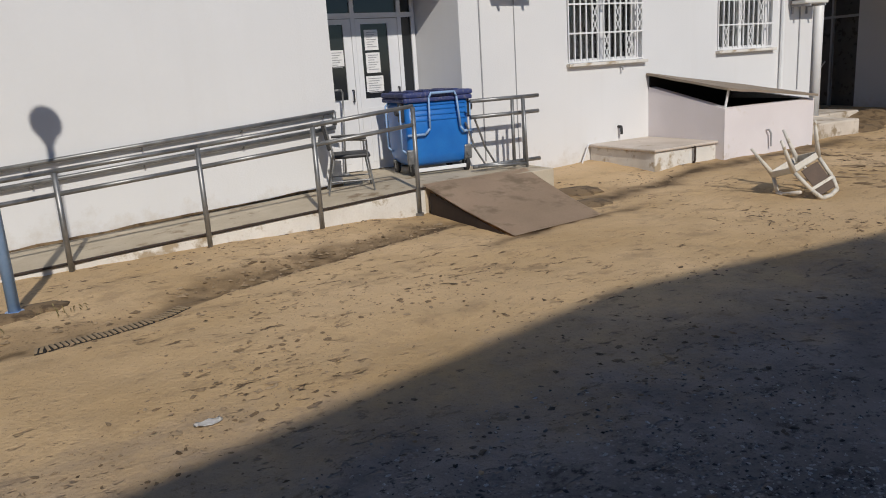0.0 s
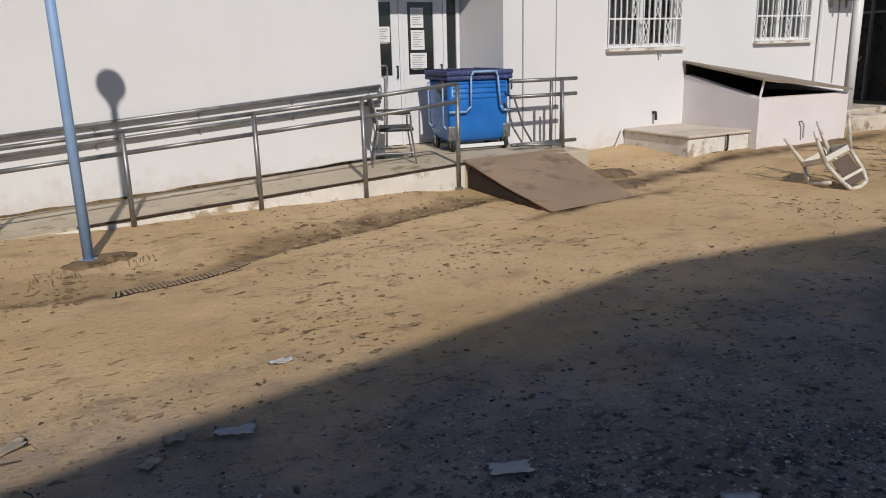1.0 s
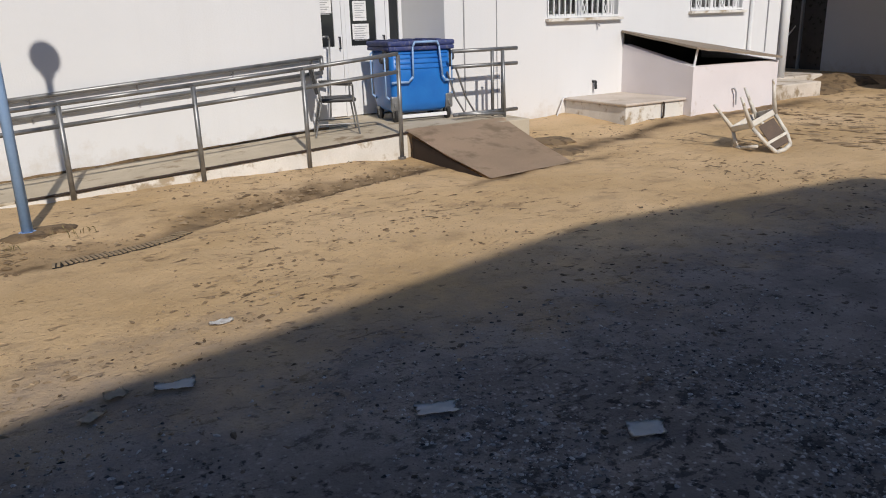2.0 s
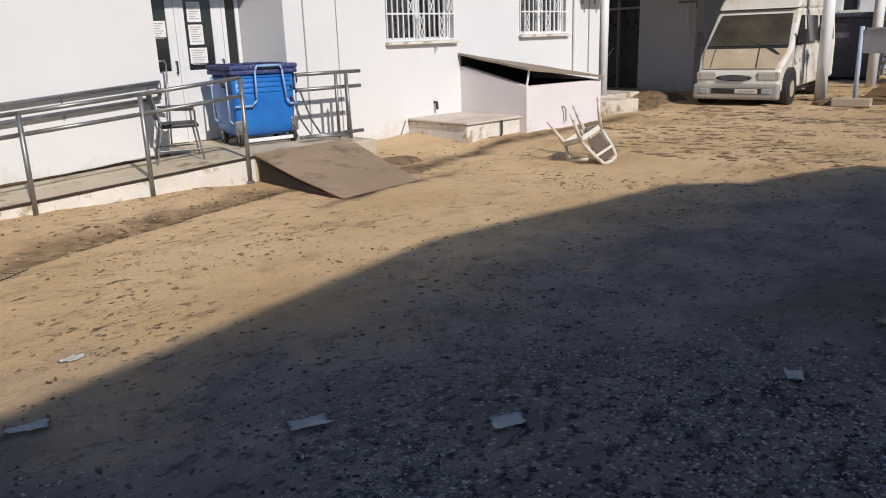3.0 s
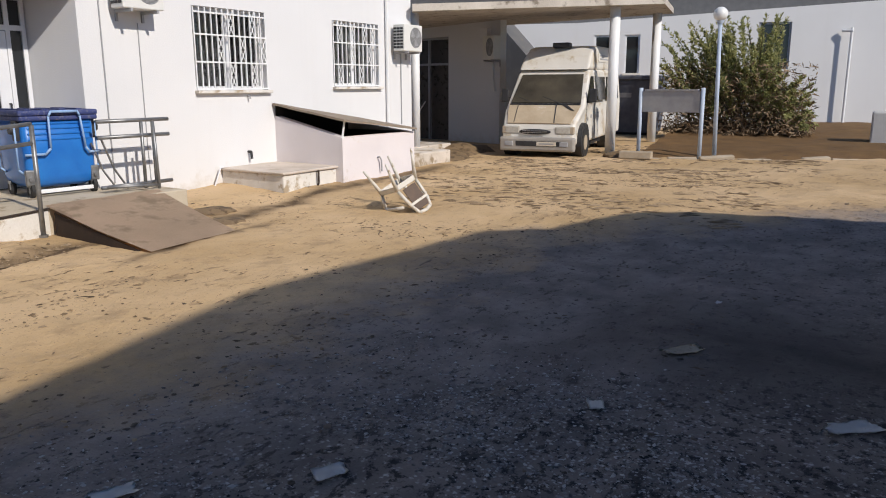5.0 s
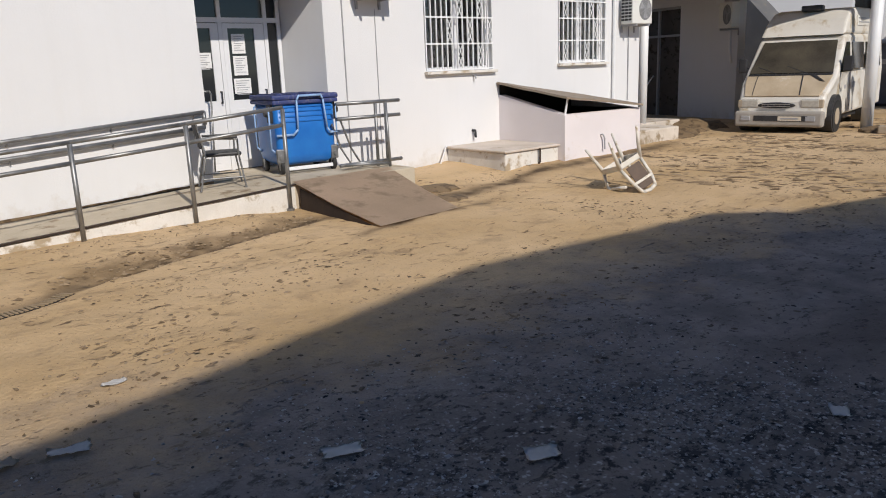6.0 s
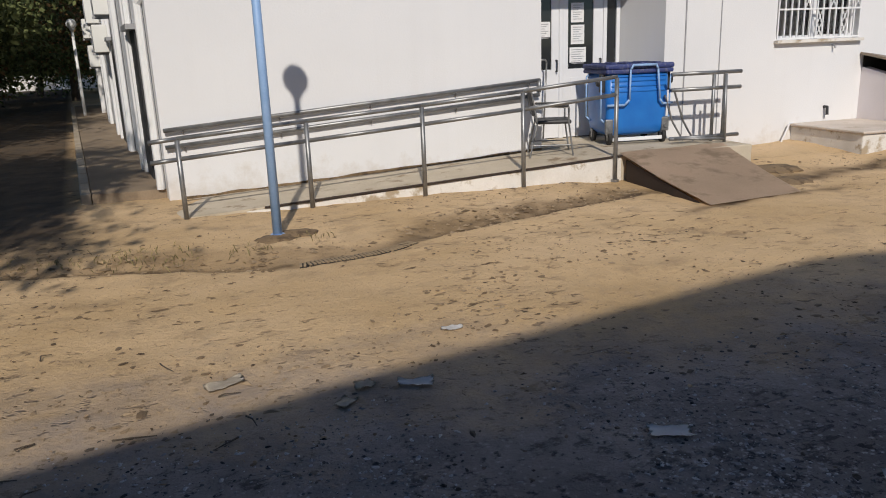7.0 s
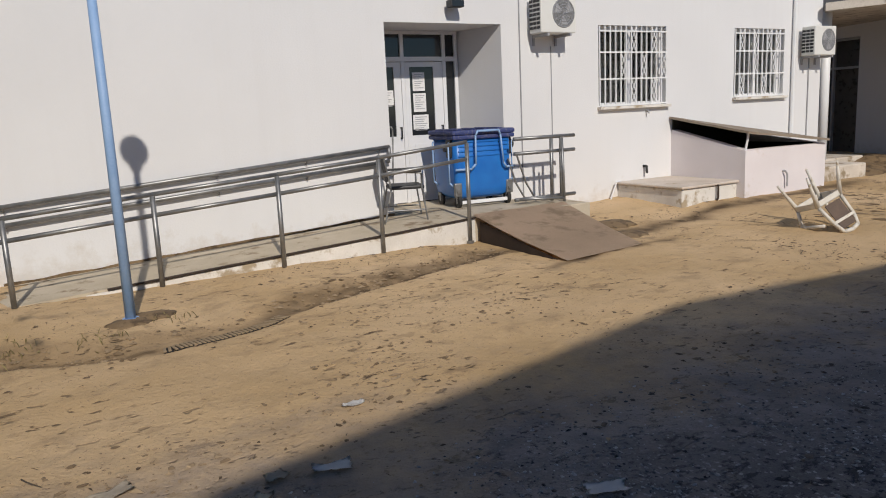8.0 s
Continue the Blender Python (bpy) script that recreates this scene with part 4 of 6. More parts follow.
def build_plastic_chair():
    c = thing("plastic_chair", pose(8.379, 5.353, ground_z(8.38, 5.35) + 0.305, 164.8, -22.3, -12.1) @ Matrix.Scale(0.9, 4), "dirty white moulded plastic chair tipped over on the mud", "chair")
    bm = bmesh.new()
    n = 10
    g = []
    for j in range(n + 1):
        for i in range(n + 1):
            u, v = i / n - 0.5, j / n - 0.5
            g.append(bm.verts.new((u * (0.46 - 0.06 * v), v * 0.44, 0.0 - 0.02 * math.cos(u * 2.6) * math.cos(v * 2.6))))
    for j in range(n):
        for i in range(n):
            bm.faces.new((g[j * (n + 1) + i], g[j * (n + 1) + i + 1], g[(j + 1) * (n + 1) + i + 1], g[(j + 1) * (n + 1) + i]))
    bmesh.ops.solidify(bm, geom=bm.faces[:], thickness=0.016)
    part("seat", bm, CHAIR_WHITE, c, smooth=True)
    for x0, y0, x1, y1 in ((-0.23, -0.22, 0.23, -0.2), (-0.21, 0.2, 0.21, 0.22), (-0.235, -0.2, -0.215, 0.2), (0.215, -0.2, 0.235, 0.2)):
        part("apron", boxed(x0, y0, -0.085, x1, y1, -0.01, bevel=0.006), CHAIR_WHITE, c)
    for sx in (-1, 1):
        for sy, dy in ((-0.2, -0.05), (0.19, 0.12)):
            bm = bmesh.new()
            tube(bm, (sx * 0.2, sy, -0.01), (sx * 0.27, sy + dy * 1.35, -0.46), 0.036, 0.016, 8)
            part("leg", bm, CHAIR_WHITE, c, smooth=True)
        bm = bmesh.new()
        bent_tube(bm, [(sx * 0.22, -0.2, 0.0), (sx * 0.27, -0.2, 0.2), (sx * 0.27, -0.1, 0.23), (sx * 0.25, 0.2, 0.25)], 0.024)
        part("armrest", bm, CHAIR_WHITE, c, smooth=True)
        bm = bmesh.new()
        bent_tube(bm, [(sx * 0.2, 0.2, 0.0), (sx * 0.17, 0.3, 0.28), (sx * 0.12, 0.34, 0.42)], 0.026)
        part("back_post", bm, CHAIR_WHITE, c, smooth=True)
    bm = bmesh.new()
    bent_tube(bm, [(-0.12, 0.34, 0.42), (0, 0.355, 0.44), (0.12, 0.34, 0.42)], 0.028)
    part("top_rail", bm, CHAIR_WHITE, c, smooth=True)
    bm = bmesh.new()
    box(bm, -0.13, 0.0, 0.0, 0.13, 0.014, 0.38, bevel=0.005, m=pose(0, 0.22, 0.02, -17))
    part("back_slat", boxed(-0.17, -0.012, 0.24, 0.17, 0.024, 0.28, bevel=0.006, m=pose(0, 0.222, 0.02, -17)), CHAIR_WHITE, c)
    part("back_panel", bm, surface("brown_back_panel", (0.07, 0.045, 0.03), (0.13, 0.085, 0.06), 0.6), c, "dark brown back panel")


build_plastic_chair()


# ---- hatch, low box, terrace ----
HX0, HX1, HY = 9.76, 11.85, 7.52


def build_hatch():
    h = thing("cellar_hatch", pose(0, 0, 0), "white rendered cellar hatch with a propped brown lid", "hatch")
    bm = bmesh.new()
    t = 0.14
    side = [(HY, -0.1), (WY - 0.002, -0.1), (WY - 0.002, 1.2), (HY, 0.865)]
    part("side_wall", prism(bm, side, "x", HX0, HX0 + t), PINK_WALL, h)
    part("side_wall", prism(bmesh.new(), [(y, 0.865 if z > 0 and y < 8 else (1.04 if z > 0 else z)) for y, z in side], "x", HX1 - t, HX1), PINK_WALL, h)
    part("front_wall", boxed(HX0 + t, HY, -0.1, HX1 - t, HY + t, 0.872), PINK_WALL, h)
    # black floor and sheets put the hatch's inner shade into colour
    part("void", boxed(HX0 + t, HY + t, 0.1, HX1 - t, WY - 0.01, 0.14), SHADE_BLACK, h)
    part("shade_lining", prism(bmesh.new(), [(HX0 + 0.01, 0.14), (HX1 - t, 0.14), (HX1 - 0.08, 1.1), (HX0 + 0.01, 1.37)], "y", WY - 0.03, WY - 0.012), SHADE_BLACK, h, "black sheet standing in for the shade inside the hatch")
    part("shade_lining", boxed(HX1 - t - 0.008, HY + t, 0.14, HX1 - t - 0.002, WY - 0.03, 0.88), SHADE_BLACK, h)
    bm = bmesh.new()
    pts = [(HX0 - 0.06, HY - 0.1, 1.17), (HX1 - 0.05, HY - 0.1, 0.94), (HX1 - 0.05, WY - 0.03, 1.13), (HX0 - 0.06, WY - 0.02, 1.42)]
    vs = [bm.verts.new(p) for p in pts]
    bm.faces.new(vs)
    bmesh.ops.subdivide_edges(bm, edges=bm.edges[:], cuts=6, use_grid_fill=True)
    for v in bm.verts:
        v.co.z += 0.008 * noise.noise(v.co * 2.5)
    bmesh.ops.solidify(bm, geom=bm.faces[:], thickness=0.035)
    part("lid", bm, LID, h, "weathered brown sheet lid")
    part("prop", tube(bmesh.new(), (HX0 + 0.06, HY + 0.05, 0.86), (HX0 + 0.1, HY + 0.02, 1.16), 0.018), WHITE_PAINT, h)
    bm = bmesh.new()
    bent_tube(bm, [(10.7, HY, 0.47), (10.7, HY - 0.05, 0.48), (10.74, HY - 0.06, 0.42), (10.76, HY - 0.05, 0.22)], 0.014)
    part("conduit", bm, GREY_PLASTIC, h, "short grey bent conduit")
    b = thing("low_plinth", pose(0, 0, 0), "low whitewashed concrete plinth in front of the wall", "plinth")
    part("block", boxed(8.5, 7.66, -0.1, HX0 - 0.004, WY - 0.002, 0.36, bevel=0.02), WHITE_RAW, b)
    part("top", boxed(8.46, 7.62, 0.361, HX0 - 0.004, WY - 0.002, 0.4, bevel=0.012), surface("pinkish_plinth_top", (0.5, 0.42, 0.34), (0.68, 0.6, 0.53), 0.9, 0, 2, 50, 0.3, 0.01, spots=(0.42, 0.33, 0.23), spot_at=0.58), b)
    part("foot_pipe", bent_tube(bmesh.new(), [(8.47, 8.96, 0.42), (8.4, 8.96, 0.41), (8.22, 8.95, 0.06)], 0.012), PVC_WHITE, b, "thin pale pipe bent down to the ground")
    bm = bmesh.new()
    bent_tube(bm, [(9.25, 7.66, 0.36), (9.25, 7.61, 0.36), (9.25, 7.61, 0.16), (9.25, 7.64, 0.12)], 0.016)
    part("bracket", bm, DARK_BROWN, b, "rusty pipe stub")
    bm = bmesh.new()
    box(bm, HX1 + 0.004, 7.9, -0.1, 13.75, WY - 0.002, 0.38, bevel=0.03)
    box(bm, 14.0, WY, -0.1, 15.6, 13.2, 0.36, bevel=0.03)
    box(bm, 13.752, 8.5, -0.1, 14.6, WY - 0.002, 0.2, bevel=0.03)
    structure("terrace", bm, surface("muddy_whitewash", (0.46, 0.39, 0.31), (0.68, 0.61, 0.53), 0.9, 0, 2.2, 50, 0.4, 0.015, spots=(0.3, 0.23, 0.15), spot_at=0.54, spot_scale=3), "worn whitewashed terrace step beside the canopy", "terrace")


build_hatch()

# ---- canopy, porch wall, far building ----
def build_canopy():
    c = thing("canopy", pose(0, 0, 0), "weathered flat canopy roof on white pillars", "canopy")
    A, B, C, D = (13.75, 8.86, 3.26), (17.95, 4.75, 3.53), (22.4, 5.85, 3.7), (20.5, 13.5, 3.4)
    bm = bmesh.new()
    up = Vector((0, 0, 0.15))
    lo = [bm.verts.new(p) for p in (A, B, C, D)]
    hi = [bm.verts.new(Vector(p) + up) for p in (A, B, C, D)]
    bm.faces.new(lo[::-1])
    bm.faces.new(hi)
    for i in range(4):
        j = (i + 1) % 4
        bm.faces.new((lo[i], lo[j], hi[j], hi[i]))
    part("roof", bm, surface("weathered_canopy_sheet", (0.44, 0.39, 0.33), (0.62, 0.56, 0.49), 0.85, 0, 2, 30, 0.4, 0.02, spots=(0.2, 0.16, 0.12), spot_at=0.55), c)
    for x, y, z0, z1, r in ((14.25, 9.15, 0.35, 3.3, 0.1), (17.5, 5.75, 0.0, 3.5, 0.12), (21.6, 6.05, 0.0, 3.66, 0.12), (20.0, 12.6, 0.0, 3.42, 0.12)):
        part("pillar", tube(bmesh.new(), (x, y, z0), (x, y, z1), r, segs=18), WHITE_PAINT, c, smooth=True)


build_canopy()


def build_porch():
    P, Q = Vector((19.5, 13.2, 0)), Vector((18.62, 9.55, 0))
    d = (Q - P).normalized()
    ang = math.degrees(math.atan2(d.y, d.x))
    L = (Q - P).length
    w = thing("wall_porch", pose(P.x, P.y, 0, 0, 0, ang), "shaded grey-white porch wall with a dark doorway", "wall", kind="structure")
    bm = bmesh.new()
    box(bm, -4.0, 0, -0.1, 0.15, 0.25, 3.6)
    box(bm, 1.95, 0, -0.1, L + 0.2, 0.25, 3.6)
    box(bm, 0.15, 0, 3.1, 1.95, 0.25, 3.6)
    part("wall", bm, WALL, w)
    part("door_back", boxed(0.15, 0.2, 0.1, 1.95, 0.24, 3.09), surface("dim_brown_door", (0.05, 0.042, 0.04), (0.085, 0.072, 0.068), 0.3), w)
    bm = bmesh.new()
    for x in (0.15, 1.02, 1.89):
        box(bm, x, 0.05, 0.1, x + 0.06, 0.12, 3.09)
    for z in (2.3, 3.03):
        box(bm, 0.21, 0.05, z, 1.02, 0.12, z + 0.06)
        box(bm, 1.08, 0.05, z, 1.89, 0.12, z + 0.06)
    part("door_frame", bm, GREY_PLASTIC, w)
    base = pose(P.x, P.y, 0, 0, 0, ang)
    build_aircon(base @ pose(L - 0.12, 0, 2.4) @ Matrix.Diagonal((0.62, 1, 1.15, 1)), 0)
    bm = bmesh.new()
    bent_tube(bm, [(L - 0.02, -0.05, 2.35), (L + 0.0, -0.06, 1.9), (L + 0.06, -0.05, 1.55)], 0.035)
    o = tagged(part("lagged_pipe", bm, WHITE_PAINT), "white lagged pipes hanging below the air conditioner", "pipe")
    o.matrix_world = base
    o = tagged(part("fuse_box", boxed(L - 0.42, -0.16, 2.98, L - 0.14, -0.002, 3.24, bevel=0.01), PVC_WHITE), "small white box on the porch wall", "fuse box")
    o.matrix_world = base
    o = tagged(part("broom", tube(bmesh.new(), (0.4, -0.5, 0.16), (1.0, -0.05, 1.25), 0.018), WHITE_PAINT), "pale stick leaning at the porch door", "stick")
    o.matrix_world = base


build_porch()


def build_far_building():
    w = thing("far_building", pose(30.27, 3.44, 0, 0, 0, 20), "long pale rendered building behind the yard", "building")
    bm = bmesh.new()
    holes = ((0.47, 2.26, 1.57, 3.90), (5.67, 2.16, 6.22, 3.55), (6.72, 2.16, 7.34, 3.55))
    a = -40.0
    for y0, z0, y1, z1 in holes:
        box(bm, 0, a, -0.2, 0.4, y0, 3.98)
        box(bm, 0, y0, -0.2, 0.4, y1, z0)
        box(bm, 0, y0, z1, 0.4, y1, 3.98)
        a = y1
    box(bm, 0, a, -0.2, 0.4, 40, 3.98)
    part("wall", bm, WALL, w)
    bm = bmesh.new()
    prism(bm, [(-40, 3.98), (40, 3.98), (40, 4.0), (8, 4.0), (-6, 4.75), (-40, 4.75)], "x", 0.0, 0.4)
    part("parapet", bm, WALL, w)
    part("upper_storey", boxed(0.45, -40.0, 2.0, 9.0, 40.0, 8.5), surface("grey_upper_render", (0.115, 0.115, 0.12), (0.16, 0.158, 0.16), 0.9), w)
    for y0, z0, y1, z1 in holes:
        win = part("window", boxed(0.1, y0, z0, 0.16, y1, z1), GLASS, w)
        bm = bmesh.new()
        m = (y0 + y1) / 2
        box(bm, 0.05, y0, z0, 0.1, y0 + 0.07, z1)
        box(bm, 0.05, y1 - 0.07, z0, 0.1, y1, z1)
        box(bm, 0.05, y0 + 0.07, z1 - 0.07, 0.1, y1 - 0.07, z1)
        if y1 - y0 > 0.8:
            box(bm, 0.05, m - 0.03, z0, 0.1, m + 0.03, z1 - 0.07)
        part("window_frame", bm, GREY_PLASTIC if y1 - y0 > 0.8 else PVC_WHITE, win)
        part("window_sill", boxed(-0.08, y0 - 0.05, z0 - 0.08, 0.1, y1 + 0.05, z0 - 0.003), WHITE_RAW, win)


build_far_building()


def build_sloped_block():
    # plain dark grey block with a sloping top edge
    bm = bmesh.new()
    prism(bm, [(10.6, 0.0), (16.0, 0.0), (16.0, 4.45), (13.0, 4.45), (12.42, 3.88), (10.6, 2.03)], "x", 24.0, 25.2)
    tagged(part("sloped_block", bm, BLOCK_GREY), "dark grey block with a sloping top behind the van", "shed")


build_sloped_block()

# ---- rear building that shades the yard ----
def build_rear_building():
    """Low building behind the camera; its roofline is what shades the near yard."""
    y0 = -2.6
    edge = ((-9.0, 0.9), (-0.9, 2.78), (0.5, 3.14), (2.9, 3.7), (4.4, 4.03), (7.74, 3.7), (8.15, 3.08), (9.35, 2.63), (9.88, 1.82), (10.02, 0.76), (10.25, -0.24), (10.6, -1.9))
    top = [(xs - SX * (ys - y0), SZ * (ys - y0)) for xs, ys in edge]
    bm = bmesh.new()
    prism(bm, [(top[0][0], -0.2)] + top + [(top[-1][0], -0.2)], "y", y0 - 6.0, y0)
    structure("rear_building", bm, WALL, "low white building at the shaded side of the yard", "building")


build_rear_building()


# ---- lamps and posts ----
def build_globe_lamp(x, y, z, r, mat, label, lean=(0, 0)):
    g0 = ground_z(x, y)
    s = thing("street_lamp", pose(x, y, g0, lean[0], lean[1], 0), label, "lamp", "globe lamps")
    h = z - g0
    part("base", tube(bmesh.new(), (0, 0, -0.05), (0, 0, 0.03), r * 2.1, r * 1.5, 16), mat, s)
    part("pole", tube(bmesh.new(), (0, 0, 0.0), (0, 0, h - 0.15), r, r * 0.8, 16), mat, s, smooth=True)
    part("collar", tube(bmesh.new(), (0, 0, h - 0.2), (0, 0, h - 0.12), 0.06, 0.085, 16), mat, s)
    part("globe", ball(bmesh.new(), (0, 0, h + 0.0), 0.15, 3), GLOBE, s, "white opal globe", smooth=True)
    return s


build_globe_lamp(0.42, 6.49, 3.3, 0.045, BLUE_PAINT, "pale blue lamp post with a globe by the ramp", (0, 0.1))
build_globe_lamp(17.3, 3.27, 3.18, 0.05, PALE_PAINT, "faded pale blue lamp post with a white globe at the kerb", (-1.2, -0.75))
build_globe_lamp(-3.72, 25.0, 2.85, 0.05, WHITE_PAINT, "white lamp post with a white globe beside the street")


def mud_heap(x, y, r, h):
    bm = bmesh.new()
    ball(bm, (0, 0, 0), 1.0, 3)
    for v in bm.verts:
        k = 1 + 0.25 * noise.noise(v.co * 2.2)
        v.co = Vector((v.co.x * r * k, v.co.y * r * 0.8 * k, v.co.z * h * k))
    ob = part("mud_mound", bm, DAMP, smooth=True)
    ob.location = (x, y, ground_z(x, y) - h * 0.3)
    return tagged(ob, "small heap of dark damp soil", "soil heap", "soil heaps")


mud_heap(0.4, 6.42, 0.2, 0.05)
mud_heap(0.6, 6.55, 0.2, 0.045)
for hx, hy, hr, hh in ((16.7, 5.2, 0.5, 0.18), (17.2, 5.3, 0.35, 0.12), (17.6, 4.8, 0.6, 0.16), (6.6, 6.9, 0.35, 0.05), (7.0, 7.6, 0.4, 0.06), (15.9, 9.0, 1.0, 0.3), (14.3, 8.3, 0.6, 0.14), (15.0, 8.7, 0.7, 0.2)):
    mud_heap(hx, hy, hr, hh)


def build_sign():
    s = thing("notice_board", pose(17.0, 3.52, 0.1), "blank grey notice board on two pale blue posts", "sign")
    a, b = Vector((0, 0, 0)), Vector((0.14, 1.41, 0))
    for p in (a, b):
        part("post", tube(bmesh.new(), (p.x, p.y, -0.1), (p.x, p.y, 1.55), 0.045, segs=12), PALE_PAINT, s, "faded pale blue steel post", smooth=True)
    bm = bmesh.new()
    box(bm, -0.02, 0.05, 1.02, 0.02, b.length - 0.05, 1.48, bevel=0.005, m=pose(0, 0, 0, 0, 0, -math.degrees(math.atan2(0.15, 1.5))))
    part("board", bm, GREY_PLASTIC, s)
    bm = bmesh.new()
    box(bm, -0.04, 0.1, 1.48, 0.04, b.length - 0.1, 1.52, m=pose(0, 0, 0, 0, 0, -math.degrees(math.atan2(0.15, 1.5))))
    part("cap", bm, GREY_PLASTIC, s)


build_sign()

# ---- planted bed with kerb ----
KERB = ((16.5, 4.7), (16.9, 3.48), (17.63, 2.12), (18.9, 0.05), (20.7, -3.24), (23.0, -7.6))


def build_bed():
    bm = bmesh.new()
    outline = [Vector((x, y)) for x, y in KERB]
    n = 26
    rows = []
    for a, b in zip(outline, outline[1:]):
        for k in range(4):
            p = a.lerp(b, k / 4)
            far = Vector((30.4 - (p.y + 2.4 - 3.44) * 0.364, p.y + 2.4))
            row = []
            for i in range(n + 1):
                q = p.lerp(far, i / n)
                z = 0.12 + 0.13 * smoothstep(0, 0.1, i / n) + 0.14 * smoothstep(0, 1, i / n) + 0.05 * noise.noise(Vector((q.x, q.y, 0)) * 0.9)
                row.append(bm.verts.new((q.x, q.y, z if i else 0.1)))
            rows.append(row)
    for p, q in zip(rows, rows[1:]):
        for i in range(n):
            bm.faces.new((p[i], p[i + 1], q[i + 1], q[i]))
    bmesh.ops.recalc_face_normals(bm, faces=bm.faces)
    structure("planting_bed", bm, SOIL, "raised bed of bare reddish soil", "soil")
    rng = random.Random(5)
    kerb = thing("kerb", pose(0, 0, 0), "uneven row of mud-covered kerb stones", "kerb", kind="structure")
    for a, b in zip(outline, outline[1:]):
        L = (b - a).length
        k = max(1, int(L / 0.55))
        for i in range(k):
            p, q = a.lerp(b, i / k), a.lerp(b, (i + 0.96) / k)
            d = q - p
            bm = bmesh.new()
            box(bm, 0, -0.08, -0.12, d.length, 0.08, 0.05 + rng.uniform(-0.05, 0.04), bevel=0.03)
            o = part("kerb_stone", bm, STONE, kerb)
            o.matrix_local = pose(p.x, p.y + rng.uniform(-0.04, 0.04), 0.1, rng.uniform(-9, 9), rng.uniform(-4, 4), math.degrees(math.atan2(d.y, d.x)))
    o = tagged(part("stone_block", boxed(-0.35, -0.14, 0, 0.35, 0.14, 0.16, bevel=0.02), STONE), "loose pale stone block at the kerb's end", "stone")
    o.matrix_world = pose(16.35, 4.72, ground_z(16.35, 4.72), 0, 0, 100)


build_bed()


# ---- plants ----
def leaf_mesh(name, spots, material, rng, length, width, up=0.3, spread=1.0):
    """Many bent leaf blades of two quads each at the given spots (place, outward way)."""
    verts, faces = [], []
    for c, way in spots:
        d = Vector((way.x + rng.uniform(-spread, spread), way.y + rng.uniform(-spread, spread), way.z + up + rng.uniform(-spread, spread) * 0.7))
        if d.length < 1e-3:
            continue
        d.normalize()
        side = d.cross(Vector((rng.uniform(-1, 1), rng.uniform(-1, 1), rng.uniform(-1, 1))))
        if side.length < 1e-3:
            continue
        side.normalize()
        L, w = length * rng.uniform(0.6, 1.3), width * rng.uniform(0.7, 1.2)
        k = len(verts)
        mid = c + d * L * 0.5
        tip = c + d * L + Vector((0, 0, -0.15 * L))
        verts += [c - side * w * 0.3, c + side * w * 0.3, mid + side * w, mid - side * w, tip]
        faces += [(k, k + 1, k + 2, k + 3), (k + 3, k + 2, k + 4)]
    me = bpy.data.meshes.new(name)
    me.from_pydata([tuple(v) for v in verts], [], faces)
    me.materials.append(material)
    return me


def build_bush():
    rng = random.Random(11)
    b = thing("oleander_bush", pose(23.8, 4.0, 0.3), "large leafy green oleander bush in the soil bed", "bush")
    shoots = []
    bm = bmesh.new()
    for i in range(330):
        t = rng.random()
        # taller towards the left lobe, lower and wider at the right
        y0 = rng.uniform(-0.75, 0.75)
        lobe = rng.random()
        if lobe < 0.38:
            top = Vector((rng.gauss(-0.1, 0.5), rng.uniform(0.5, 2.5), rng.uniform(1.6, 3.2)))
        elif lobe < 0.74:
            top = Vector((rng.gauss(-0.1, 0.5), rng.uniform(-1.0, 0.9), rng.uniform(1.4, 3.35)))
        else:
            top = Vector((rng.gauss(-0.2, 0.5), rng.uniform(-1.9, -0.7), rng.uniform(0.5, 1.75)))
        if rng.random() < 0.3:
            top.z *= rng.uniform(0.3, 0.7)
        foot = Vector((rng.gauss(0, 0.3), y0 + top.y * 0.35, 0))
        mid = foot.lerp(top, 0.5) + Vector((rng.uniform(-0.2, 0.2), rng.uniform(-0.2, 0.2), 0.25))
        shoots.append((foot, mid, top))
        if i % 3 == 0:
            tube(bm, foot, mid, 0.02, 0.014, 5, False)
            tube(bm, mid, top, 0.014, 0.005, 5, False)
    part("woody_base", bm, BARK, b)
    spots = []
    for foot, mid, top in shoots:
        for k in range(105):
            t = 0.25 + 0.75 * rng.random() ** 0.7
            p = foot.lerp(mid, t * 2) if t < 0.5 else mid.lerp(top, t * 2 - 1)
            spots.append((p, (top - mid).normalized() * 0.7))
    o = new("leaves", leaf_mesh("leaves", spots, LEAF_BUSH, rng, 0.135, 0.021, 0.25, 0.95))
    o.parent = b
    low = []
    for k in range(3800):
        low.append((Vector((rng.gauss(-0.6, 0.35), rng.uniform(-1.9, 2.2), 0.05 + 1.9 * rng.random() ** 2.6)), Vector((0, 0, 0.1))))
    o = new("undergrowth", leaf_mesh("undergrowth", low, LEAF_DRY, rng, 0.2, 0.02, 0.2, 0.9))
    o.parent = b


build_bush()


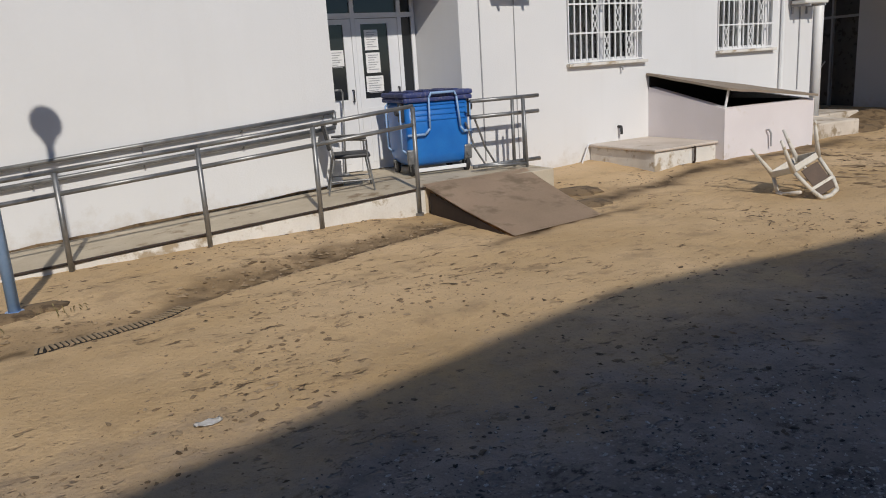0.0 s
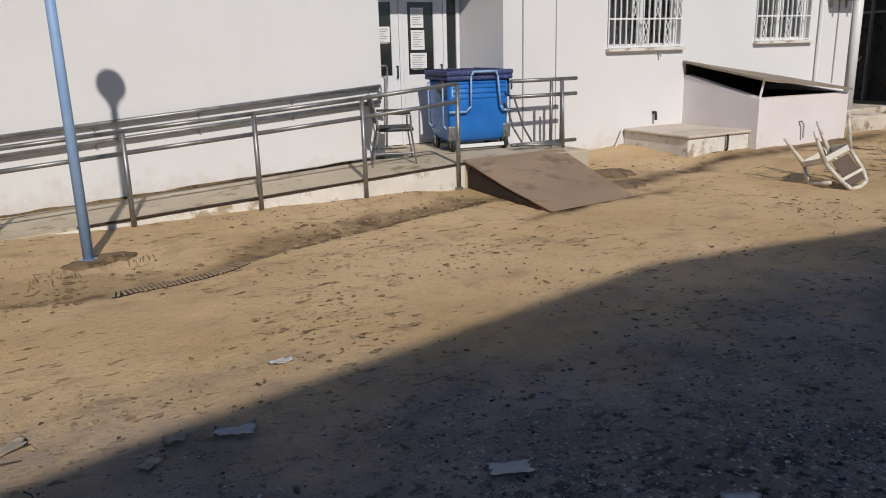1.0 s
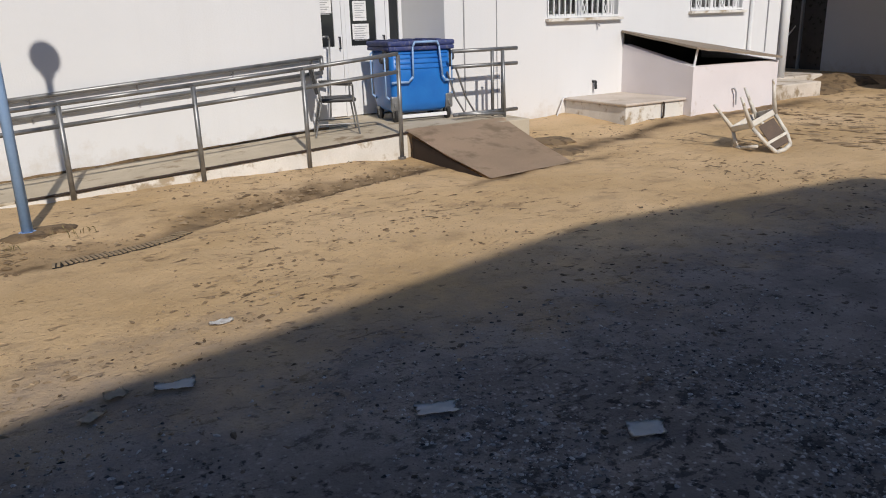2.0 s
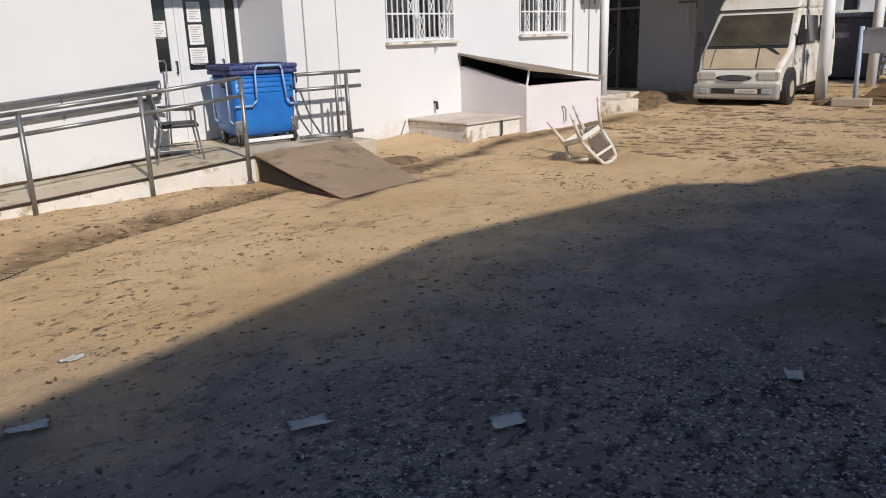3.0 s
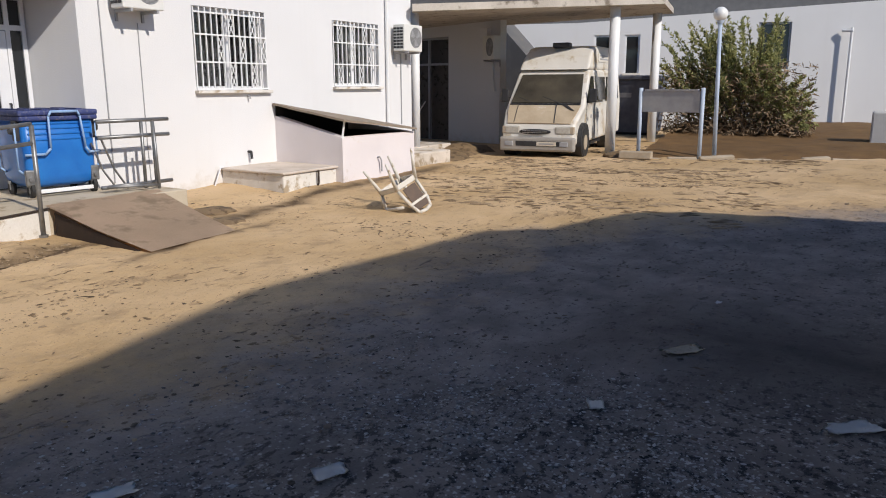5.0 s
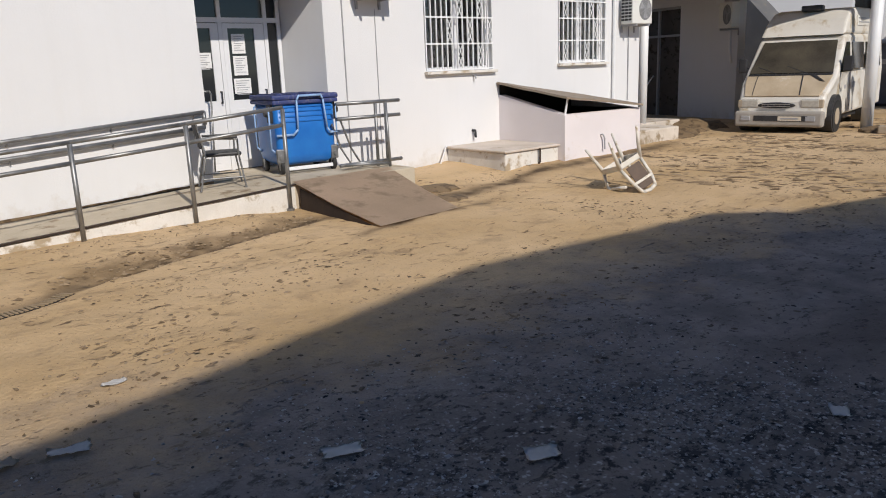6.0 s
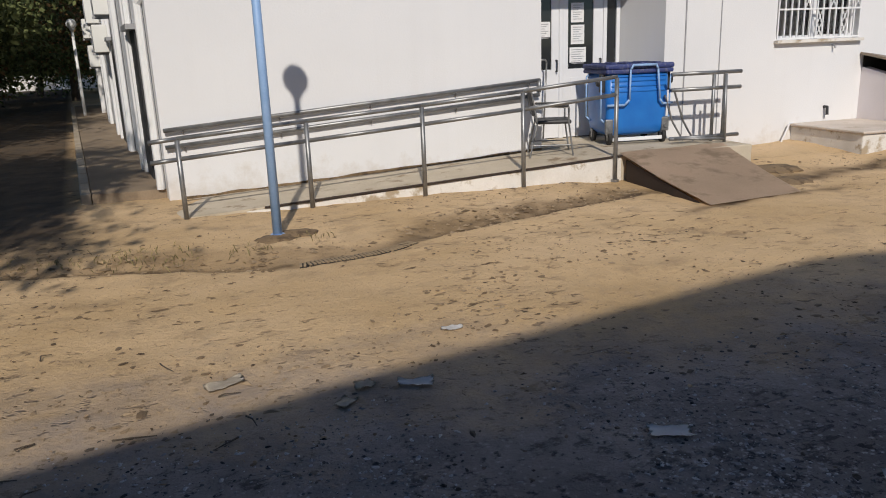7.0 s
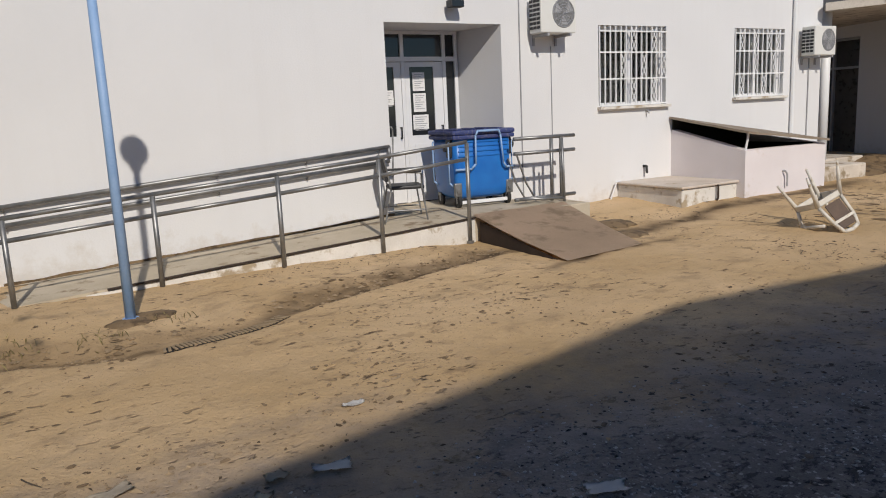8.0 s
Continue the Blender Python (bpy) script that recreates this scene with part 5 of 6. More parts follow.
def build_tree(x, y, height, radius, low, seed, rust=0.0, leaves=12000):
    rng = random.Random(seed)
    z0 = 0.0
    t = thing("tree", pose(x, y, z0, 0, 0, rng.uniform(0, 360)), "broad leafy tree with a dark uneven crown beside the street", "tree", "street trees")
    bm = bmesh.new()
    fork = Vector((rng.uniform(-0.2, 0.2), rng.uniform(-0.2, 0.2), low + 0.3))
    tube(bm, (0, 0, -0.1), fork * 0.5, 0.2, 0.16, 10)
    tube(bm, fork * 0.5, fork, 0.16, 0.13, 10)
    part("trunk", bm, BARK, t)
    clumps = []
    bm = bmesh.new()
    for i in range(84):
        a = rng.uniform(0, math.tau)
        h = rng.random()
        rr = radius * (0.35 + 0.65 * math.sin(math.pi * min(max(h * 0.85 + 0.1, 0), 1))) * rng.uniform(0.45, 1.05)
        c = Vector((rr * math.cos(a), rr * math.sin(a), low + (height - low) * h))
        clumps.append((c, rng.uniform(0.5, 1.0) * radius * 0.3))
        if i < 22:
            mid = fork.lerp(c, 0.5) + Vector((0, 0, rng.uniform(0, 0.5)))
            tube(bm, fork, mid, 0.07, 0.04, 6, False)
            tube(bm, mid, c, 0.04, 0.012, 6, False)
    part("limbs", bm, BARK, t)
    green, brown = [], []
    per = leaves // len(clumps)
    for c, r in clumps:
        to = brown if rng.random() < rust else green
        for k in range(per):
            d = Vector((rng.gauss(0, 1), rng.gauss(0, 1), rng.gauss(0, 0.8)))
            p = c + d * r * 0.62
            to.append((p, d.normalized() * 0.4))
    for spots, mat, name in ((green, LEAF_DARK, "crown"), (brown, LEAF_RUST, "rust_crown")):
        if spots:
            o = new(name, leaf_mesh(name, spots, mat, rng, 0.17, 0.056, -0.1, 1.0))
            o.parent = t


# the first three are unseen, added to shade the street and pavement
for tx, ty, th, tr, tl, seed, rust in ((-4.3, 6.0, 5.6, 2.1, 2.7, 12, 0.1), (-5.2, 2.0, 6.4, 2.7, 2.4, 1, 0.1), (-6.2, 8.5, 5.2, 2.6, 2.0, 2, 0.1), (-7.0, 15.5, 6.0, 2.8, 2.0, 3, 0.0),
                                       (-7.6, 23.0, 7.5, 3.4, 2.0, 4, 0.1), (-8.0, 31.0, 8.0, 4.0, 1.2, 5, 0.1), (-6.0, 39.0, 8.0, 3.6, 1.8, 6, 0.5),
                                       (-11.0, 38.0, 8.5, 4.2, 1.0, 7, 0.0), (-9.0, 47.0, 9.0, 4.5, 1.0, 8, 0.2), (-4.5, 50.0, 9.0, 4.5, 1.5, 9, 0.3)):
    build_tree(tx, ty, th, tr, tl, seed, rust, (7000 if ty < 10 else 12000) if ty < 20 else 30000)


# ---- side street ----
def build_street():
    bm = bmesh.new()
    prism(bm, [(-1.55, 9.3), (-0.66, 9.3), (-4.0, 31.0), (-4.9, 31.0)], "z", -0.1, 0.15)
    structure("pavement", bm, PAVE, "dusty pavement along the side of the building", "pavement")
    k = thing("street_kerb", pose(0, 0, 0), "concrete kerb stones along the pavement", "kerb", kind="structure")
    a, b = Vector((-1.62, 9.3)), Vector((-4.97, 31.0))
    d = (b - a).normalized()
    shared = mesh_of("kerb_stone", boxed(0, -0.06, -0.1, 0.96, 0.06, 0.165, bevel=0.015), STONE)
    for i in range(21):
        o = new("kerb_stone", shared)
        o.parent = k
        p = a + d * i
        o.matrix_local = pose(p.x, p.y, 0, 0, 0, math.degrees(math.atan2(d.y, d.x)))
    # buttresses, downpipe and doors along the side wall
    wall_dir = (Vector((-4.0, 31.0)) - Vector((-0.65, WY))).normalized()
    nrm = Vector((-wall_dir.y, wall_dir.x))
    ang = math.degrees(math.atan2(wall_dir.y, wall_dir.x))
    for i, s in enumerate((2.2, 5.0, 8.5, 12.5, 17.0)):
        p = Vector((-0.65, WY)) + wall_dir * s
        o = tagged(part("buttress", boxed(0, 0.0, -0.1, 0.3, 0.12, 4.5, bevel=0.02), WALL), "white rendered buttress on the side wall", "buttress", "side wall buttresses", "structure")
        o.matrix_world = pose(p.x, p.y, 0, 0, 0, ang)
    for s in (1.2, 6.6, 14.0):
        p = Vector((-0.65, WY)) + wall_dir * s
        d2 = thing("side_door", pose(p.x, p.y, 0.1, 0, 0, ang), "dark narrow side door in a white frame", "door", "side doors", "structure")
        part("door_leaf", boxed(0, 0.004, 0, 0.8, 0.06, 2.0), BLACK_PLASTIC, d2)
        part("door_frame", boxed(-0.06, 0.0, 2.003, 0.86, 0.16, 2.07), GREY_PLASTIC, d2)
    for at, z in ((2.9, 2.95), (5.8, 2.5), (8.2, 1.9), (11.2, 2.6), (13.2, 1.6), (16.0, 2.4)):
        p = Vector((-0.65, WY)) + wall_dir * at
        build_aircon(pose(p.x, p.y, z, 0, 0, ang + 180), 0)
    for at in (2.0, 4.9, 7.6, 12.0):
        p = Vector((-0.65, WY)) + wall_dir * at + nrm * 0.06
        wall_pipe("drain_pipe", [(p.x, p.y, 0.15), (p.x, p.y, 4.6)], 0.045, WHITE_PAINT, "white drain pipe on the side wall")
    p = Vector((-0.65, WY)) + wall_dir * 0.25 + nrm * 0.06
    wall_pipe("downpipe", [(p.x, p.y, 0.15), (p.x, p.y, 2.36), (-0.45, WY - 0.06, 2.75), (-0.2, WY - 0.05, 3.1), (-0.2, WY - 0.05, 6.3)], 0.05, WHITE_PAINT, "white rainwater downpipe with an elbow at the corner")
    tagged(part("low_wall", boxed(-30, 58, -0.1, 6, 58.4, 1.0, bevel=0.02), WHITE_RAW), "low pale wall at the end of the street", "wall", kind="structure")
    bm = bmesh.new()
    rng = random.Random(3)
    spots = [(Vector((rng.uniform(-34, 10), rng.gauss(64, 2), rng.uniform(0, 9))), Vector((0, -0.3, 0))) for _ in range(9000)]
    bm.free()
    tagged(new("far_hedge", leaf_mesh("far_hedge", spots, LEAF_DARK, rng, 0.9, 0.3, 0, 1.0)), "dense dark trees closing the far end of the street", "trees", kind="stuff")


build_street()


# ---- van ----
def build_van():
    v = thing("ambulance_van", pose(15.6, 6.76, 0.115, 0, 0, 9.0), "old high-roof white van caked with dried mud, parked under the canopy", "van")

    def shell(points, half, taper_from=1.15, taper=0.09):
        bm = bmesh.new()
        prism(bm, points, "y", -half, half)
        es = [e for e in bm.edges if abs(e.verts[0].co.y - e.verts[1].co.y) < 1e-6]
        bmesh.ops.bevel(bm, geom=es, offset=0.07, segments=3, profile=0.5, affect="EDGES")
        for q in bm.verts:
            k = 1 - taper * max(0.0, q.co.z - taper_from)
            nose = 1 - 0.1 * (1 - smoothstep(0.0, 0.9, q.co.x)) ** 2
            q.co.y *= k * nose
        bmesh.ops.recalc_face_normals(bm, faces=bm.faces)
        return bm

    body = [(0.0, 0.26), (0.0, 0.46), (0.03, 0.64), (0.12, 0.76), (0.45, 1.0), (0.74, 1.15), (1.58, 1.87), (1.75, 1.95), (5.05, 2.0), (5.12, 1.2), (5.1, 0.36)]
    part("body", shell(body, 0.98), VAN_WHITE, v, "white bodywork under a film of dried mud")
    roof = [(1.58, 1.96), (1.85, 2.25), (2.25, 2.47), (2.6, 2.53), (4.9, 2.55), (5.06, 2.4), (5.06, 1.96)]
    part("high_roof", shell(roof, 0.97), VAN_WHITE, v, "raised white roof")
    # windscreen, following the sloped front
    bm = bmesh.new()
    prism(bm, [(0.79, 1.19), (1.54, 1.83), (1.515, 1.85), (0.765, 1.21)], "y", -0.89, 0.89)
    for q in bm.verts:
        q.co.y *= 1 - 0.18 * max(0.0, q.co.z - 1.15)
    part("windscreen", bm, WINDSCREEN, v, "dusty dark windscreen")
    bm = bmesh.new()
    prism(bm, [(0.1, 0.745), (0.45, 1.005), (0.71, 1.14), (0.705, 1.165), (0.44, 1.03), (0.08, 0.765)], "y", -0.9, 0.9)
    for q in bm.verts:
        q.co.y *= 1 - 0.14 * (1 - smoothstep(0.0, 0.9, q.co.x)) ** 2
    part("bonnet", bm, VAN_MUD, v, "bonnet caked with brown mud")
    for ya, yb, w in ((-0.38, -0.3, 0.012), (0.62, 0.66, 0.008)):
        ym = ya + (yb - ya) * 0.57
        part("bonnet_gap", bent_tube(bmesh.new(), [(0.09, ya, 0.775), (0.44, ym, 1.035), (0.7, yb, 1.17)], w, 6), BLACK_PLASTIC, v, "dark gap along the bonnet")
    bm = bmesh.new()
    prism(bm, [(0.42, -0.8), (0.45, -0.7), (0.68, -0.44), (0.7, -0.54)], "z", 0.0, 0.006)
    for q in bm.verts:
        q.co.z += 0.812 + 0.519 * q.co.x
    part("vent", bm, BLACK_PLASTIC, v, "dark air vent at the windscreen's foot")
    part("cowl", boxed(0.68, -0.88, 1.14, 0.78, 0.88, 1.19, bevel=0.01), BLACK_PLASTIC, v)
    bm = bmesh.new()
    for y in (-0.35, 0.3):
        tube(bm, (0.75, y, 1.2), (0.93, y + 0.45, 1.345), 0.01, segs=6)
    part("wipers", bm, BLACK_PLASTIC, v)
    for sy in (-1, 1):
        def side(points, name, mat, off=0.985, th=0.012, lab=""):
            bm = bmesh.new()
            prism(bm, points, "y", off, off + th)
            for q in bm.verts:
                q.co.y *= sy * (1 - 0.09 * max(0.0, q.co.z - 1.15)) * (1 - 0.1 * (1 - smoothstep(0.0, 0.9, q.co.x)) ** 2)
            bmesh.ops.recalc_face_normals(bm, faces=bm.faces)
            return part(name, bm, mat, v, lab)
        side([(1.0, 1.2), (1.92, 1.2), (1.92, 1.8), (1.66, 1.8)], "door_window", GLASS)
        side([(2.12, 1.25), (3.15, 1.25), (3.15, 1.8), (2.12, 1.8)], "side_window", GLASS)
        side([(3.35, 1.25), (4.8, 1.25), (4.8, 1.8), (3.35, 1.8)], "side_window", GLASS)
        side([(1.02, 0.45), (1.035, 0.45), (1.035, 1.2), (1.02, 1.2)], "door_gap", BLACK_PLASTIC, 0.983, 0.006)
        side([(2.05, 0.45), (2.065, 0.45), (2.065, 1.9), (2.05, 1.9)], "door_gap", BLACK_PLASTIC, 0.983, 0.006)
        side([(2.2, 0.85), (2.45, 0.85), (2.45, 0.97), (2.2, 0.97)], "marking", GREY_PLASTIC, 0.983, 0.006)
        side([(1.55, 0.85), (1.68, 0.85), (1.68, 0.93), (1.55, 0.93)], "marking", GREY_PLASTIC, 0.983, 0.006)
        side([(2.6, 2.15), (4.3, 2.15), (4.3, 2.36), (2.6, 2.36)], "roof_panel", VAN_WHITE, 0.975, 0.012)
        for z, x0, x1 in ((2.29, 2.75, 3.7), (2.21, 2.75, 4.1)):
            side([(x0, z), (x1, z), (x1, z + 0.03), (x0, z + 0.03)], "marking", GREY_PLASTIC, 0.988, 0.005)
        # wheels with arches
        for wx in (0.82, 3.9):
            a = bmesh.new()
            tube(a, (wx, sy * 0.7, 0.36), (wx, sy * 0.99, 0.36), 0.4, segs=24)
            part("wheel_arch", a, BLACK_PLASTIC, v)
            tyre = part("wheel", tube(bmesh.new(), (wx, sy * 0.76, 0.32), (wx, sy * 1.0, 0.32), 0.32, segs=28), RUBBER, v, "muddy black tyre")
            part("rim", tube(bmesh.new(), (wx, sy * 0.9, 0.32), (wx, sy * 1.006, 0.32), 0.19, 0.17, 20), STONE, tyre)
        bm = bmesh.new()
        box(bm, 1.05, sy * 0.97 - 0.02, 1.3, 1.12, sy * 1.1, 1.33)
        box(bm, 1.0, sy * 1.12 - 0.09, 1.22, 1.1, sy * 1.12 + 0.09, 1.52, bevel=0.025)
        part("mirror", bm, BLACK_PLASTIC, v)
        bm = bmesh.new()
        box(bm, -0.01, sy * 0.63 - 0.19, 0.52, 0.1, sy * 0.63 + 0.19, 0.7, bevel=0.03)
        lampo = part("headlight", bm, surface("headlight_lens", (0.4, 0.37, 0.32), (0.55, 0.52, 0.46), 0.2, 0, 20, 80, 0.1, 0.004), v, "dusty clear headlight")
        part("indicator", boxed(-0.005, sy * 0.84 - 0.05, 0.53, 0.12, sy * 0.84 + 0.05, 0.69, bevel=0.015), STONE, v)
    bm = bmesh.new()
    box(bm, -0.1, -0.93, 0.14, 0.1, 0.93, 0.46, bevel=0.05)
    part("bumper", bm, surface("dusty_grey_bumper", (0.27, 0.25, 0.225), (0.42, 0.385, 0.34), 0.6, 0, 3, 60, 0.05, 0.002), v, "mud-covered front bumper")
    part("bumper_gap", boxed(-0.108, -0.62, 0.26, -0.09, 0.5, 0.37), BLACK_PLASTIC, v)
    part("number_plate", boxed(-0.115, -0.5, 0.27, -0.1095, -0.02, 0.36), VAN_PAINT, v, "pale muddy number plate")
    part("plate_bar", boxed(-0.12, -0.44, 0.3, -0.1155, -0.08, 0.33), GREY_PLASTIC, v)
    bm = bmesh.new()
    ball(bm, (0.0, 0.06, 0.575), 1.0, 3, (0.04, 0.4, 0.062))
    part("grille", bm, BLACK_PLASTIC, v, "dark oval radiator grille", smooth=True)
    bm = bmesh.new()
    for z in (0.55, 0.59):
        box(bm, -0.046, -0.24, z, -0.034, 0.36, z + 0.01)
    part("grille_slats", bm, CHROME, v)
    for sy in (-0.68, 0.68):
        part("fog_light", boxed(-0.115, sy - 0.1, 0.26, -0.09, sy + 0.1, 0.36, bevel=0.01), GREY_PLASTIC, v)
    bm = bmesh.new()
    box(bm, 2.1, -0.25, 2.48, 2.35, 0.2, 2.6, bevel=0.03)
    part("beacon", bm, BLACK_PLASTIC, v)
    bm = bmesh.new()
    box(bm, 0.3, -0.8, 0.2, 4.9, 0.8, 0.4)
    part("chassis", bm, BLACK_PLASTIC, v)
    # short bonnet and slim body: draw the nose in, keep the wheels round
    for o in v.children_recursive:
        round_part = o.name.split(".")[0] in ("wheel", "rim", "wheel_arch")
        for q in o.data.vertices:
            q.co.y *= 0.94
            if round_part:
                q.co.x -= 0.12 if q.co.x < 2 else 0.384
            else:
                q.co.x = q.co.x * 0.76 if 0 < q.co.x < 1.6 else (q.co.x - 0.384 if q.co.x > 0 else q.co.x)


build_van()


# ---- yard furniture further off ----
def build_far_things():
    s = thing("grey_skip", pose(25.0, 7.75, ground_z(25.0, 7.75)), "large grey-blue lidded waste skip behind the van", "waste skip")
    m = surface("faded_grey_blue", (0.1, 0.11, 0.14), (0.16, 0.17, 0.2), 0.6)
    bm = bmesh.new()
    prism(bm, [(-0.75, 0.08), (0.75, 0.08), (0.9, 1.75), (-0.9, 1.75)], "x", -0.6, 0.6)
    part("body", bm, m, s)
    part("lid", boxed(-0.66, -0.96, 1.752, 0.66, 0.96, 1.9, bevel=0.04), m, s)
    part("label_bar", boxed(-0.607, -0.1, 1.2, -0.602, 0.35, 1.35), GREY_PLASTIC, s)
    part("skid", boxed(-0.5, -0.7, -0.05, 0.5, 0.7, 0.078), BLACK_PLASTIC, s)
    b = tagged(part("concrete_block", boxed(-0.3, -0.65, -0.15, 0.3, 0.65, 0.74, bevel=0.04), surface("pale_concrete", (0.48, 0.47, 0.46), (0.6, 0.59, 0.57), 0.9, 0, 3, 40, 0.3, 0.01)), "pale concrete block standing on the soil bed", "concrete block")
    b.matrix_world = pose(22.36, -0.04, 0.3, 0, 0, 4)
    p = thing("wall_lamp_pole", pose(30.54, 2.01, 0.3), "slim white pole with a short lamp arm before the wall", "lamp")
    part("pole", tube(bmesh.new(), (0, 0, -0.1), (0, 0, 3.35), 0.045, segs=10), WHITE_PAINT, p)
    bm = bmesh.new()
    box(bm, -0.06, -0.05, 3.2, 0.06, 0.32, 3.3, bevel=0.03)
    part("lamp_head", bm, WHITE_PAINT, p)


build_far_things()


# ---- papers on the ground ----
def build_paper(x, y, w, h, turn, seed, dirty):
    rng = random.Random(seed)
    bm = bmesh.new()
    n = 7
    g = []
    z0 = ground_z(x, y)
    for j in range(n + 1):
        for i in range(n + 1):
            u, v = i / n - 0.5, j / n - 0.5
            q = Vector((u * w * (1 + 0.35 * noise.noise(Vector((v * 5, seed * 1.37, 0.3)))), v * h * (1 + 0.4 * noise.noise(Vector((u * 5, seed * 1.37, 4.1)))), 0))
            r = Matrix.Rotation(radians(turn), 3, "Z") @ q
            r.z = ground_z(x + r.x, y + r.y) - z0 + 0.012 + 0.022 * abs(noise.noise(Vector((u * 2.2, v * 2.2, seed * 1.7)))) + 0.03 * max(0, abs(u) + abs(v) - 0.75)
            g.append(bm.verts.new(r))
    for j in range(n):
        for i in range(n):
            bm.faces.new((g[j * (n + 1) + i], g[j * (n + 1) + i + 1], g[(j + 1) * (n + 1) + i + 1], g[(j + 1) * (n + 1) + i]))
    bmesh.ops.solidify(bm, geom=bm.faces[:], thickness=0.002)
    ob = part("paper_sheet", bm, PAPER_MUD if dirty else PAPER, smooth=True)
    ob.location = (x, y, z0)
    tagged(ob, "paper sheet soiled brown with mud on the ground" if dirty else "crumpled damp white paper sheet lying on the ground", "paper", "papers on the ground")


for i, (px, py, pw, ph, pt) in enumerate(((1.24, 3.66, 0.16, 0.07, 5), (-0.15, 3.31, 0.24, 0.1, 20), (1.74, 2.03, 0.24, 0.13, -20), (0.81, 2.95, 0.22, 0.12, -15), (0.55, 3.02, 0.13, 0.09, 10),
                                          (3.71, 0.65, 0.14, 0.1, 30), (2.38, 1.385, 0.19, 0.15, -35), (4.78, 0.48, 0.34, 0.15, -40), (4.15, -0.55, 0.36, 0.14, -50), (6.05, 0.55, 0.12, 0.05, 0), (0.42, 2.85, 0.14, 0.1, 50))):
    build_paper(px, py, pw * 0.82, ph * 0.85, pt, i + 1, i in (1, 4, 7, 10))


# ---- drain grate ----
def build_grate():
    g = thing("drain_grate", pose(0.0, 0.0, 0.0), "mud-clogged slotted drain grate in the gutter", "drain", kind="structure")
    slat = mesh_of("slat", boxed(-0.011, -0.06, 0, 0.011, 0.06, 0.007), GRATE_IRON)
    bm = bmesh.new()
    for i in range(15):
        x = 0.55 + i * 0.072
        y = gutter_y(x) + 0.02
        z = max(ground_z(x + u, y + v) for u in (-0.03, 0, 0.03) for v in (-0.08, 0, 0.08))
        box(bm, -0.037, -0.065, -0.08, 0.037, 0.065, z + 0.003, m=pose(x, y, 0.0, 0, 0, math.degrees(math.atan2(gutter_y(x + 0.03) - gutter_y(x), 0.03))))
    # flush black fill stands in for the shade between the slats
    part("channel", bm, SHADE_BLACK, g)
    for i in range(30):
        x = 0.52 + i * 0.036
        y = gutter_y(x) + 0.02
        z = max(ground_z(x + u, y + v) for u in (-0.04, 0, 0.04) for v in (-0.08, 0, 0.08))
        o = new("slat", slat)
        o.parent = g
        o.matrix_local = pose(x, y, z + 0.003, 0, 0, math.degrees(math.atan2(gutter_y(x + 0.03) - gutter_y(x), 0.03)))


build_grate()


# ---- loose stuff on the ground ----
def scatter(name, material, label, category, count, place, size, flat, seed, along=None):
    """Many small faceted lumps sunk a little into the ground, as one object."""
    rng = random.Random(seed)
    ring = [(math.cos(i * math.tau / 6), math.sin(i * math.tau / 6), 0.0) for i in range(6)]
    lump = ring + [(0.15, 0.1, 1.0), (-0.2, 0.0, 0.75), (0, 0, -1.0)]
    tri = [(0, 1, 6), (1, 2, 6), (2, 7, 6), (2, 3, 7), (3, 4, 7), (4, 5, 7), (5, 6, 7), (5, 0, 6)] + [((i + 1) % 6, i, 8) for i in range(6)]
    verts, faces = [], []
    for _ in range(count):
        x, y = place(rng)
        s = size[0] + (size[1] - size[0]) * rng.random() ** 3
        a = rng.uniform(0, math.tau)
        st = rng.uniform(0.7, 1.9)
        if along is not None:
            a, st = along + rng.gauss(0, 0.25), rng.uniform(1.5, 4.5)
        c, d = math.cos(a), math.sin(a)
        z = ground_z(x, y)
        k = len(verts)
        for vx, vy, vz in lump:
            j = rng.uniform(0.45, 1.3)
            ux, uy = vx * s * st * j, vy * s * j
            verts.append((x + ux * c - uy * d, y + ux * d + uy * c, z + vz * s * flat * j + s * flat * 0.3))
        faces += [(k + p, k + q, k + r) for p, q, r in tri]
    me = bpy.data.meshes.new(name)
    me.from_pydata(verts, [], faces)
    me.materials.append(material)
    return tagged(new(name, me), label, category, kind="stuff")


def in_yard(rng):
    while True:
        x, y = rng.uniform(-3.5, 13), rng.uniform(2.4, 8.0)
        if y > 7.75 or (4.7 < x < 6.7 and y > 6.0) or (x > 8.3 and y > 7.5):
            continue
        if noise.noise(Vector((x * 0.8, y * 0.8, 3.3))) + 0.5 * noise.noise(Vector((x * 2.6, y * 2.6, 1.0))) > rng.uniform(-0.15, 0.6):
            return x, y


def by_gutter(rng):
    while True:
        x = rng.uniform(-3.0, 4.7)
        y = gutter_y(x) + rng.gauss(0.18, 0.16)
        if 0.3 < x < 1.8 and abs(y - gutter_y(x)) < 0.26:
            continue
        return x, y


def near_camera(rng):
    while True:
        x, y = rng.uniform(-1.0, 6.0), rng.triangular(-1.6, 3.0, 0.3)
        if x > 3.0 and rng.random() < (x - 3.0) / 1.5:
            continue
        if noise.noise(Vector((x * 1.4, y * 1.4, 5.0))) > rng.uniform(-0.5, 0.4):
            return x, y


def far_mud(rng):
    while True:
        x, y = rng.uniform(9.0, 20.0), rng.uniform(1.0, 7.2)
        if noise.noise(Vector((x * 0.9, y * 0.5, 8.1))) + 0.4 * noise.noise(Vector((x * 3, y * 2, 1.0))) > rng.uniform(-0.2, 0.5):
            return x, y


